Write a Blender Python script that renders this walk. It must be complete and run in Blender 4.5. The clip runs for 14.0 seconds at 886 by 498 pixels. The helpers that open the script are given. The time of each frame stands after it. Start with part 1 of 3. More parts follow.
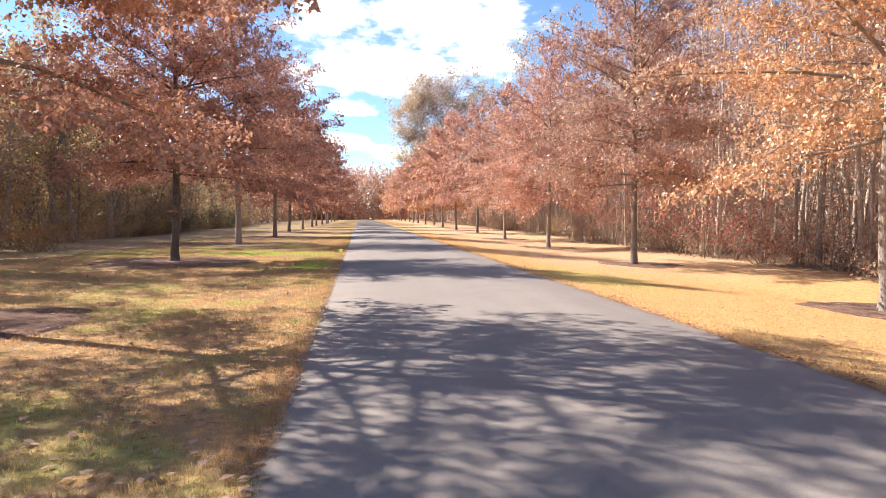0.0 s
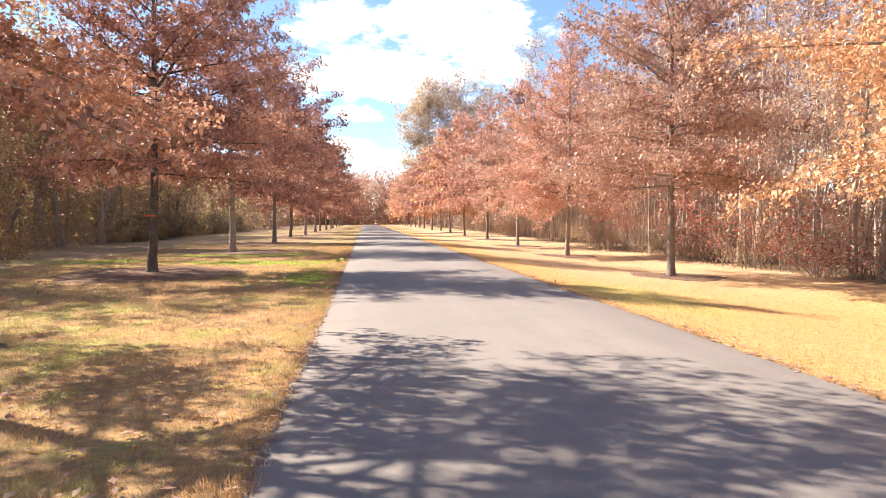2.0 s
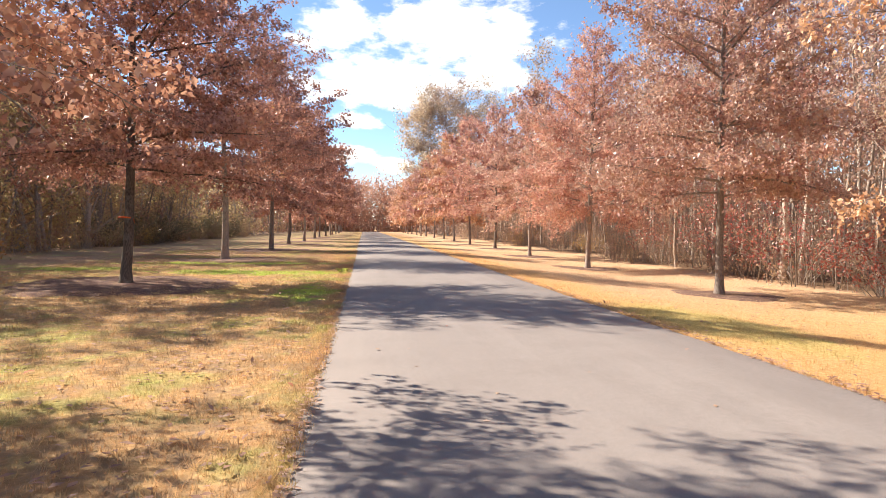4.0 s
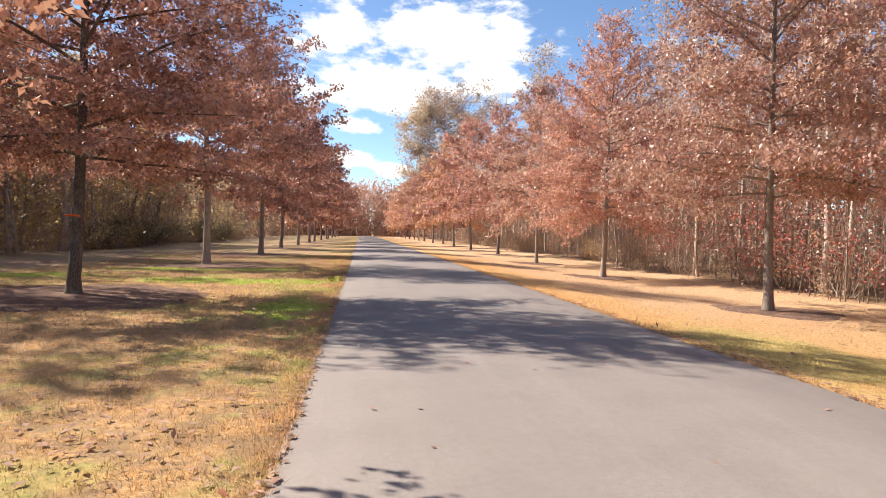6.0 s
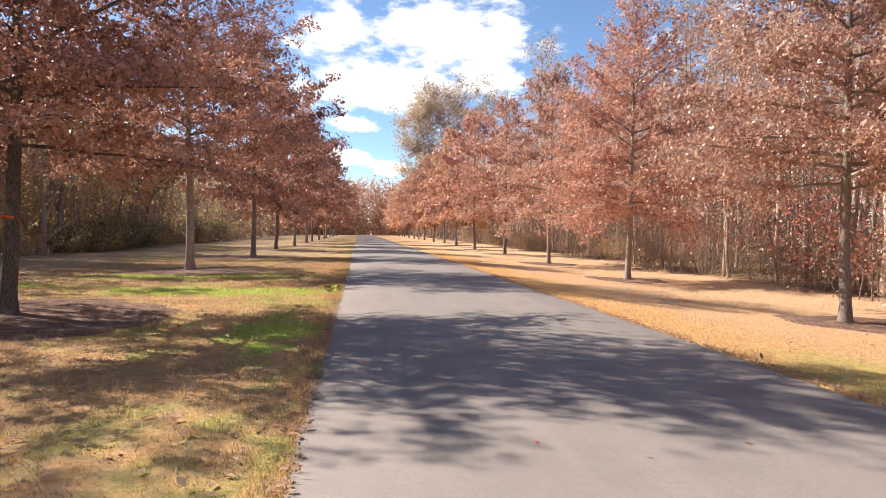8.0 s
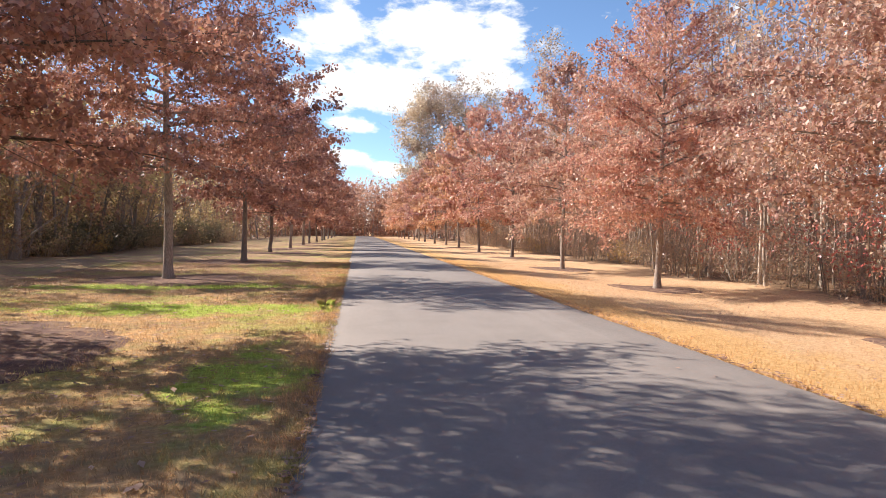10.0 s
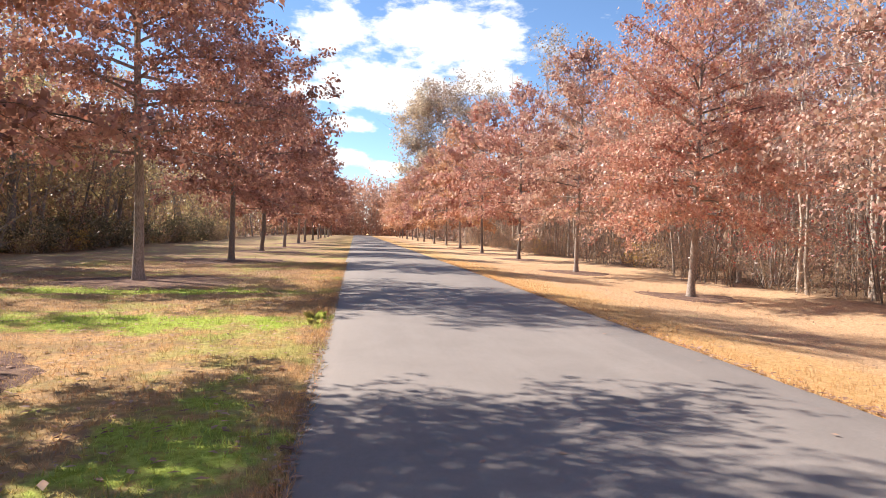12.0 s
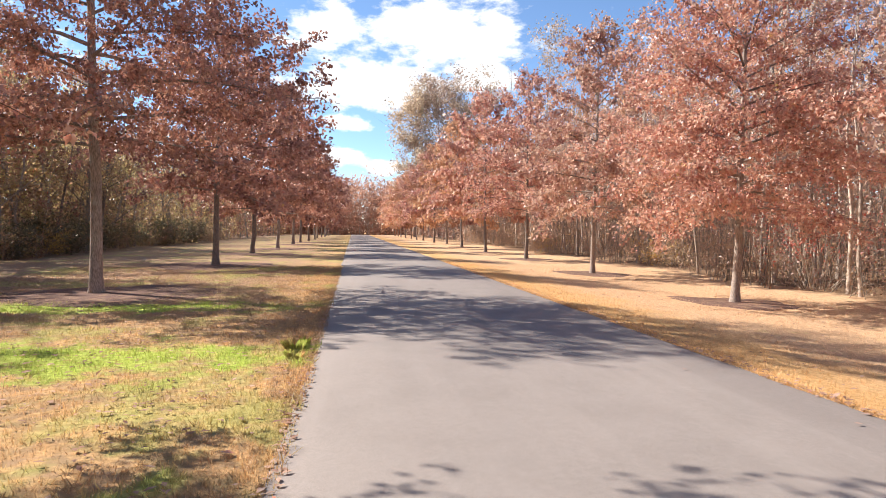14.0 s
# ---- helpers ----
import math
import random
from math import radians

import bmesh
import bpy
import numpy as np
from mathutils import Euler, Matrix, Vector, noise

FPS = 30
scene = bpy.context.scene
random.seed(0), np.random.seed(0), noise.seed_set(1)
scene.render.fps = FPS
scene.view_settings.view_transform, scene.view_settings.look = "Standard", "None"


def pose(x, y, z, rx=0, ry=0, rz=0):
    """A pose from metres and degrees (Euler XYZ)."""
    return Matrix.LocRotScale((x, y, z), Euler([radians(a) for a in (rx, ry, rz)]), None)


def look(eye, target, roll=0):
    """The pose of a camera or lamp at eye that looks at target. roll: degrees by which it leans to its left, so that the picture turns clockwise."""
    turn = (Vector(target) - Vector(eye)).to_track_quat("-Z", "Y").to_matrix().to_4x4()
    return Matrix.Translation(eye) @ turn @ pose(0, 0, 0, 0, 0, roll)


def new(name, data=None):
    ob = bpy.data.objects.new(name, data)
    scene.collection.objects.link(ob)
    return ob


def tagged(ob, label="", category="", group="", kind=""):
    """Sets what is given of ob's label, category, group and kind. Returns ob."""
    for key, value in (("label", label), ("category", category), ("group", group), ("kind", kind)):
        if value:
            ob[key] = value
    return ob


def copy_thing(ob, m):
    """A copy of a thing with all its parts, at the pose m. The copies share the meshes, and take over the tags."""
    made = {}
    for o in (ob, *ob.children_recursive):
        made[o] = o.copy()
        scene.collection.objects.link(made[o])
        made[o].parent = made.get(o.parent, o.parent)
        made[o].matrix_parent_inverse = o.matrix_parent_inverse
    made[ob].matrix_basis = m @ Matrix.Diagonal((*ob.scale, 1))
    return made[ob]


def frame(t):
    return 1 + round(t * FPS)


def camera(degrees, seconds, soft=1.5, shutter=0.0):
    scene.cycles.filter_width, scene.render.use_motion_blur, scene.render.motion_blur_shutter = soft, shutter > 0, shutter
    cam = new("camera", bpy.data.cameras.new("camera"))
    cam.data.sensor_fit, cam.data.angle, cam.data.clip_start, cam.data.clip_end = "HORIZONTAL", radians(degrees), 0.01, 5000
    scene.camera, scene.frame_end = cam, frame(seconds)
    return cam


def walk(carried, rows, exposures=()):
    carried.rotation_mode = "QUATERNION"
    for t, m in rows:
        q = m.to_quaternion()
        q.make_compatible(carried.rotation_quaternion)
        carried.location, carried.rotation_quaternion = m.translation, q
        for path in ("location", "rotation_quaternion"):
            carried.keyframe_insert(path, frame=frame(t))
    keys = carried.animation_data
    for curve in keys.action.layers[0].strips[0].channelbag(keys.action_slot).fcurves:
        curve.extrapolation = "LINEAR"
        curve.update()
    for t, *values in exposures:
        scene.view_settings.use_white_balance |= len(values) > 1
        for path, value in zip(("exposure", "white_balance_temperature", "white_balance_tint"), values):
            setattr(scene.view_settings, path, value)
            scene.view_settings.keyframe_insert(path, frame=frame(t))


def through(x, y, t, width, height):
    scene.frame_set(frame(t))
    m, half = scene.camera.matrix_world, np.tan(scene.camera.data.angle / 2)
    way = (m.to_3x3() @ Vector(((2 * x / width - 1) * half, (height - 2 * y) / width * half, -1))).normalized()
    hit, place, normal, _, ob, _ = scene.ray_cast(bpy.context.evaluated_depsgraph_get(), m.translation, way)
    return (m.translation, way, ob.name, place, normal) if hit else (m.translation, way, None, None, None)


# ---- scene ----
cam = camera(70.0, 14.0, soft=0.7)
PATH = [
    (0, (-0.056, -2.94, 1.427), (0.204, -0.96, 1.318), -0.4),
    (0.5, (-0.014, -2.347, 1.478), (0.238, -0.366, 1.368), -0.5),
    (1, (0.054, -1.72, 1.478), (0.3, 0.262, 1.373), -0.5),
    (1.5, (-0.001, -1.121, 1.425), (0.246, 0.861, 1.328), -0.3),
    (2, (0.009, -0.503, 1.437), (0.253, 1.48, 1.344), -0.3),
    (2.5, (-0.036, 0.122, 1.43), (0.207, 2.105, 1.345), 0.0),
    (3, (-0.142, 0.727, 1.416), (0.1, 2.711, 1.338), 0.3),
    (5.5, (-0.248, 3.692, 1.383), (0.01, 5.675, 1.329), 0.8),
    (6, (-0.173, 4.283, 1.364), (0.085, 6.266, 1.313), 1.0),
    (6.5, (-0.241, 4.879, 1.373), (0.016, 6.862, 1.32), 1.1),
    (7, (-0.216, 5.461, 1.359), (0.04, 7.444, 1.305), 0.8),
    (7.5, (-0.206, 6.091, 1.404), (0.054, 8.074, 1.35), 0.7),
    (8, (-0.238, 6.687, 1.418), (0.025, 8.669, 1.361), 0.5),
    (10.5, (-0.265, 9.742, 1.512), (0.005, 11.723, 1.458), 0.5),
    (11, (-0.235, 10.344, 1.507), (0.039, 12.324, 1.453), 0.5),
    (11.5, (-0.276, 10.925, 1.49), (0.0, 12.905, 1.433), 0.7),
    (12, (-0.268, 11.502, 1.455), (0.008, 13.482, 1.401), 1.1),
    (12.5, (-0.246, 12.127, 1.475), (0.031, 14.107, 1.42), 1.2),
    (13, (-0.2, 12.721, 1.464), (0.074, 14.701, 1.409), 1.1),
    (13.5, (-0.179, 13.333, 1.428), (0.1, 15.313, 1.374), 0.8),
    (14, (-0.186, 13.939, 1.497), (0.096, 15.918, 1.437), 0.4),
]
EXPOSURES = [(0.0, 1.34, 6550, 10), (0.7, 1.53, 6700, 10), (1.5, 1.58, 6900, 10), (3.0, 1.47, 6950, 10), (5.5, 1.08, 6700, 10), (6.5, 1.07, 6700, 10),
             (8.0, 1.04, 6700, 10), (11.0, 1.08, 6500, 10), (12.0, 1.14, 6500, 10), (14.0, 1.12, 6500, 10)]
walk(cam, [(t, look(eye, target, roll)) for t, eye, target, roll in PATH], EXPOSURES)

# ---- world, sun and exposure ----
SUN_ELEV, SUN_AZ = 37.0, 31.0          # shadows run to +x and back towards the walker
sun_dir = Vector((-math.cos(radians(SUN_AZ)) * math.cos(radians(SUN_ELEV)),
                  math.sin(radians(SUN_AZ)) * math.cos(radians(SUN_ELEV)),
                  math.sin(radians(SUN_ELEV))))
sun = new("sun", bpy.data.lights.new("sun", "SUN"))
sun.data.energy, sun.data.angle, sun.data.color = 4.6, radians(0.6), (1.0, 0.925, 0.85)
sun.matrix_world = look(sun_dir * 100, (0, 0, 0))

world = bpy.data.worlds.new("sky")
scene.world = world
world.use_nodes = True
wt = world.node_tree
wt.nodes.clear()


def wnode(kind, **inputs):
    n = wt.nodes.new(kind)
    for k, v in inputs.items():
        n.inputs[int(k[1:])].default_value = v
    return n


def wmath(op, a, b=0.0, c=0.0, clamp=False):
    n = wt.nodes.new("ShaderNodeMath")
    n.operation, n.use_clamp = op, clamp
    for i, v in enumerate((a, b, c)):
        if isinstance(v, (int, float)):
            n.inputs[i].default_value = v
        else:
            wt.links.new(v, n.inputs[i])
    return n.outputs[0]


sky = wt.nodes.new("ShaderNodeTexSky")
sky.sky_type, sky.sun_disc = "NISHITA", False
sky.sun_elevation, sky.sun_rotation = radians(SUN_ELEV), math.atan2(sun_dir.x, sun_dir.y)
sky.air_density, sky.dust_density, sky.ozone_density = 0.8, 0.0, 4.0
coord = wt.nodes.new("ShaderNodeTexCoord")
sep = wt.nodes.new("ShaderNodeSeparateXYZ")
wt.links.new(coord.outputs["Generated"], sep.inputs[0])
ahead = wmath("MAXIMUM", sep.outputs[1], 0.05)
u = wmath("DIVIDE", sep.outputs[0], ahead)
v = wmath("DIVIDE", sep.outputs[2], ahead)
# cumulus field: fractal noise plus the large cloud masses over the avenue
nz = wnode("ShaderNodeTexNoise", _2=3.2, _3=7.0, _4=0.58)
wmap = wt.nodes.new("ShaderNodeMapping")
wmap.inputs["Scale"].default_value = (1.6, 1.6, 3.4)
wmap.inputs["Location"].default_value = (0.35, 0.2, 0.1)
wt.links.new(coord.outputs["Generated"], wmap.inputs["Vector"])
wt.links.new(wmap.outputs[0], nz.inputs["Vector"])
mass = None
for cu, cv, au, av in ((0.15, 0.31, 0.21, 0.085), (0.04, 0.225, 0.19, 0.055), (0.20, 0.245, 0.10, 0.05), (-0.04, 0.31, 0.10, 0.07),
                       (-0.03, 0.112, 0.08, 0.02), (0.045, 0.098, 0.05, 0.018), (-0.01, 0.165, 0.06, 0.02)):
    du = wmath("DIVIDE", wmath("SUBTRACT", u, cu), au)
    dv = wmath("DIVIDE", wmath("SUBTRACT", v, cv), av)
    d = wmath("SQRT", wmath("ADD", wmath("MULTIPLY", du, du), wmath("MULTIPLY", dv, dv)))
    blob = wmath("SUBTRACT", 1.0, d, clamp=True)
    mass = blob if mass is None else wmath("MAXIMUM", mass, blob)
fine = wnode("ShaderNodeTexNoise", _2=15.0, _3=6.0, _4=0.6)
wt.links.new(wmap.outputs[0], fine.inputs["Vector"])
dens = wmath("ADD", wmath("MULTIPLY", mass, 0.9), wmath("MULTIPLY", wmath("SUBTRACT", fine.outputs[0], 0.5), 1.5))
dens = wmath("ADD", dens, wmath("MULTIPLY", wmath("SUBTRACT", nz.outputs[0], 0.5), 0.9))
cover = wt.nodes.new("ShaderNodeMapRange")
cover.interpolation_type = "SMOOTHSTEP"
cover.inputs[1].default_value, cover.inputs[2].default_value = 0.12, 0.55
wt.links.new(dens, cover.inputs[0])
bg_sky, bg_cloud = wt.nodes.new("ShaderNodeBackground"), wt.nodes.new("ShaderNodeBackground")
wt.links.new(sky.outputs[0], bg_sky.inputs[0])
bg_sky.inputs[1].default_value = 0.095
bg_cloud.inputs[0].default_value, bg_cloud.inputs[1].default_value = (0.97, 0.98, 1.0, 1), 0.62
wmix, wout = wt.nodes.new("ShaderNodeMixShader"), wt.nodes.new("ShaderNodeOutputWorld")
wt.links.new(cover.outputs[0], wmix.inputs[0])
wt.links.new(bg_sky.outputs[0], wmix.inputs[1])
wt.links.new(bg_cloud.outputs[0], wmix.inputs[2])
wt.links.new(wmix.outputs[0], wout.inputs[0])


# ---- materials ----
class Mat:
    """A node material with short ways to add nodes."""

    def __init__(self, name):
        self.m = bpy.data.materials.new(name)
        self.m.use_nodes = True
        self.t = self.m.node_tree
        self.t.nodes.clear()

    def put(self, socket, value):
        if isinstance(value, (int, float, tuple)):
            socket.default_value = value
        else:
            self.t.links.new(value, socket)

    def node(self, kind, props=(), **inputs):
        n = self.t.nodes.new(kind)
        for k, val in dict(props).items():
            if k == "operation":
                n.operation = val
            elif k == "blend_type":
                n.blend_type = val
            elif k == "data_type":
                n.data_type = val
        for k, val in inputs.items():
            self.put(n.inputs[int(k[1:]) if k[0] == "_" and k[1:].isdigit() else k.replace("_", " ")], val)
        return n

    def position(self):
        return self.node("ShaderNodeNewGeometry").outputs["Position"]

    def noise(self, vec, scale, detail=4.0, rough=0.55):
        n = self.node("ShaderNodeTexNoise", Scale=scale, Detail=detail, Roughness=rough)
        self.put(n.inputs["Vector"], vec)
        return n.outputs[0]

    def math(self, op, a, b=0.0, clamp=False):
        n = self.node("ShaderNodeMath", {"operation": op}, _0=a, _1=b)
        n.use_clamp = clamp
        return n.outputs[0]

    def step(self, val, lo, hi):
        n = self.node("ShaderNodeMapRange", _0=val, _1=lo, _2=hi)
        n.interpolation_type = "SMOOTHSTEP"
        return n.outputs[0]

    def ramp(self, fac, stops):
        n = self.t.nodes.new("ShaderNodeValToRGB")
        el = n.color_ramp.elements
        while len(el) < len(stops):
            el.new(0.5)
        for e, (p, c) in zip(el, stops):
            e.position, e.color = p, (*c, 1)
        self.put(n.inputs[0], fac)
        return n.outputs[0]

    def mix(self, fac, a, b, blend="MIX"):
        n = self.t.nodes.new("ShaderNodeMix")
        n.data_type, n.blend_type = "RGBA", blend
        self.put(n.inputs[0], fac)
        self.put(n.inputs[6], (*a, 1) if isinstance(a, tuple) and len(a) == 3 else a)
        self.put(n.inputs[7], (*b, 1) if isinstance(b, tuple) and len(b) == 3 else b)
        return n.outputs[2]

    def hsv(self, col, hue, sat, val):
        n = self.node("ShaderNodeHueSaturation", Hue=hue, Saturation=sat, Value=val, Fac=1.0)
        self.put(n.inputs["Color"], col)
        return n.outputs[0]

    def bump(self, height, strength, dist):
        return self.node("ShaderNodeBump", Height=height, Strength=strength, Distance=dist).outputs[0]

    def surface(self, col, rough=0.9, normal=None, spec=0.25):
        b = self.t.nodes.new("ShaderNodeBsdfPrincipled")
        self.put(b.inputs["Base Color"], (*col, 1) if isinstance(col, tuple) and len(col) == 3 else col)
        self.put(b.inputs["Roughness"], rough)
        b.inputs["Specular IOR Level"].default_value = spec
        if normal is not None:
            self.put(b.inputs["Normal"], normal)
        o = self.t.nodes.new("ShaderNodeOutputMaterial")
        self.t.links.new(b.outputs[0], o.inputs[0])
        return self.m

    def leafy(self, col, through=0.35, gloss=0.04):
        d, tr, g = (self.t.nodes.new(k) for k in ("ShaderNodeBsdfDiffuse", "ShaderNodeBsdfTranslucent", "ShaderNodeBsdfGlossy"))
        g.inputs["Roughness"].default_value = 0.42
        for n in (d, tr):
            self.put(n.inputs["Color"], col)
        m1, m2 = self.t.nodes.new("ShaderNodeMixShader"), self.t.nodes.new("ShaderNodeMixShader")
        m1.inputs[0].default_value, m2.inputs[0].default_value = through, gloss
        self.t.links.new(d.outputs[0], m1.inputs[1]), self.t.links.new(tr.outputs[0], m1.inputs[2])
        self.t.links.new(m1.outputs[0], m2.inputs[1]), self.t.links.new(g.outputs[0], m2.inputs[2])
        o = self.t.nodes.new("ShaderNodeOutputMaterial")
        self.t.links.new(m2.outputs[0], o.inputs[0])
        return self.m


def leaf_material(name, stops, drift=0.03, through=0.34, gloss=0.04):
    """Autumn leaves: each leaf its own tint, each tree a slight drift of hue."""
    k = Mat(name)
    rnd = k.node("ShaderNodeNewGeometry").outputs["Random Per Island"]
    obj = k.node("ShaderNodeObjectInfo").outputs["Random"]
    clump = k.noise(k.position(), 0.9, 2.0)
    twig = k.noise(k.position(), 4.5, 2.0)
    fac = k.math("ADD", k.math("MULTIPLY", rnd, 0.45), k.math("MULTIPLY", k.math("SUBTRACT", clump, 0.38), 1.5))
    fac = k.math("ADD", fac, k.math("MULTIPLY", k.math("SUBTRACT", twig, 0.45), 0.9), clamp=True)
    col = k.ramp(fac, stops)
    hue = k.math("ADD", 0.502 - drift, k.math("MULTIPLY", obj, drift))
    val = k.math("ADD", 0.8, k.math("MULTIPLY", obj, 0.34))
    return k.leafy(k.hsv(col, hue, 1.0, val), through, gloss)


# rust browns kept darker, with the left row's backlit shade in the colour
oak_leaf = leaf_material("oak_leaf", ((0.0, (0.20, 0.095, 0.065)), (0.25, (0.38, 0.185, 0.125)), (0.5, (0.52, 0.275, 0.185)),
                                      (0.75, (0.63, 0.385, 0.265)), (0.92, (0.60, 0.23, 0.14)), (1.0, (0.60, 0.44, 0.15))), 0.014, 0.3, 0.05)
# copper and rose tones of the right row, brightened as if sunlit
copper_leaf = leaf_material("copper_oak_leaf", ((0.0, (0.32, 0.14, 0.11)), (0.2, (0.52, 0.245, 0.17)), (0.42, (0.66, 0.39, 0.28)),
                                            (0.62, (0.76, 0.54, 0.38)), (0.8, (0.66, 0.30, 0.22)), (0.93, (0.72, 0.40, 0.22)), (1.0, (0.64, 0.48, 0.18))), 0.018, 0.38, 0.04)
gold_leaf = leaf_material("gold_oak_leaf", ((0.0, (0.42, 0.21, 0.11)), (0.3, (0.60, 0.345, 0.195)), (0.6, (0.70, 0.44, 0.265)),
                                            (0.85, (0.74, 0.51, 0.30)), (1.0, (0.62, 0.27, 0.14))), 0.015, 0.28, 0.04)
tan_leaf = leaf_material("tan_oak_leaf", ((0.0, (0.34, 0.17, 0.125)), (0.2, (0.54, 0.295, 0.215)), (0.45, (0.68, 0.44, 0.315)),
                                          (0.68, (0.78, 0.57, 0.42)), (0.85, (0.64, 0.42, 0.23)), (1.0, (0.60, 0.33, 0.19))), 0.012, 0.38, 0.04)
# paler leaves for the far end: distance haze is put into their colour
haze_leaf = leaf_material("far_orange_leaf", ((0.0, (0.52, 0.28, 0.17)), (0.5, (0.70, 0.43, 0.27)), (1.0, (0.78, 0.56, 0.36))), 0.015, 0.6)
wood_leaf = leaf_material("woodland_leaf", ((0.0, (0.34, 0.22, 0.155)), (0.35, (0.52, 0.36, 0.25)), (0.65, (0.64, 0.47, 0.33)),
                                            (0.85, (0.50, 0.42, 0.22)), (1.0, (0.60, 0.28, 0.18))), 0.04, 0.45)
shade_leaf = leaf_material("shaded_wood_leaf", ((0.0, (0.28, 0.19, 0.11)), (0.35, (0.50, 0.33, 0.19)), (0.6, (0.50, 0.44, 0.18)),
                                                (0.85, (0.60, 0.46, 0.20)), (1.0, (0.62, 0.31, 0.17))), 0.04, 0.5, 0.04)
brush_leaf = leaf_material("undergrowth_leaf", ((0.0, (0.34, 0.24, 0.16)), (0.35, (0.56, 0.40, 0.27)), (0.6, (0.52, 0.43, 0.23)),
                                                (0.85, (0.60, 0.45, 0.29)), (1.0, (0.58, 0.27, 0.16))), 0.04, 0.45)
pale_leaf = leaf_material("pale_yellow_leaf", ((0.0, (0.46, 0.36, 0.25)), (0.5, (0.62, 0.50, 0.35)), (1.0, (0.70, 0.59, 0.42))), 0.03, 0.5)
dusk_leaf = leaf_material("dark_evergreen_leaf", ((0.0, (0.12, 0.11, 0.06)), (0.5, (0.23, 0.21, 0.11)), (1.0, (0.37, 0.30, 0.15))), 0.03, 0.42)
red_leaf = leaf_material("red_sapling_leaf", ((0.0, (0.30, 0.09, 0.06)), (0.5, (0.58, 0.19, 0.13)), (1.0, (0.70, 0.34, 0.20))), 0.02, 0.4)
yellow_leaf = leaf_material("yellow_shrub_leaf", ((0.0, (0.36, 0.26, 0.08)), (0.5, (0.62, 0.44, 0.12)), (1.0, (0.55, 0.25, 0.09))), 0.03)
litter_leaf = leaf_material("fallen_leaf_brown", ((0.0, (0.22, 0.135, 0.09)), (0.4, (0.42, 0.27, 0.18)), (0.75, (0.64, 0.47, 0.34)),
                                                  (1.0, (0.62, 0.27, 0.14))), 0.02, 0.25)


def bark_material(name, a, b):
    k = Mat(name)
    pos = k.node("ShaderNodeTexCoord").outputs["Object"]
    mp = k.node("ShaderNodeMapping", Scale=(1.0, 1.0, 0.22))
    k.put(mp.inputs[0], pos)
    ridges = k.noise(mp.outputs[0], 60.0, 5.0, 0.6)
    patch = k.noise(pos, 3.0, 3.0)
    col = k.mix(k.step(ridges, 0.35, 0.65), a, b)
    col = k.mix(k.math("MULTIPLY", k.step(patch, 0.52, 0.7), 0.5), col, (0.33, 0.32, 0.27))
    col = k.hsv(col, 0.5, 1.0, k.math("ADD", 0.72, k.math("MULTIPLY", k.node("ShaderNodeObjectInfo").outputs["Random"], 0.6)))
    return k.surface(col, 0.92, k.bump(ridges, 0.5, 0.008), 0.15)


oak_bark = bark_material("oak_bark", (0.19, 0.152, 0.125), (0.38, 0.31, 0.26))
# half-bright copy of oak_bark: one trunk's backlit shade painted into its colour
backlit_bark = bark_material("dark_oak_bark", (0.085, 0.066, 0.054), (0.20, 0.16, 0.13))
wood_bark = bark_material("woodland_bark", (0.27, 0.215, 0.17), (0.54, 0.45, 0.37))
# darker copy of wood_bark: the left woods' shade is put into the tone
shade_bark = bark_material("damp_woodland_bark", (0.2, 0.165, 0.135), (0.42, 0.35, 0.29))


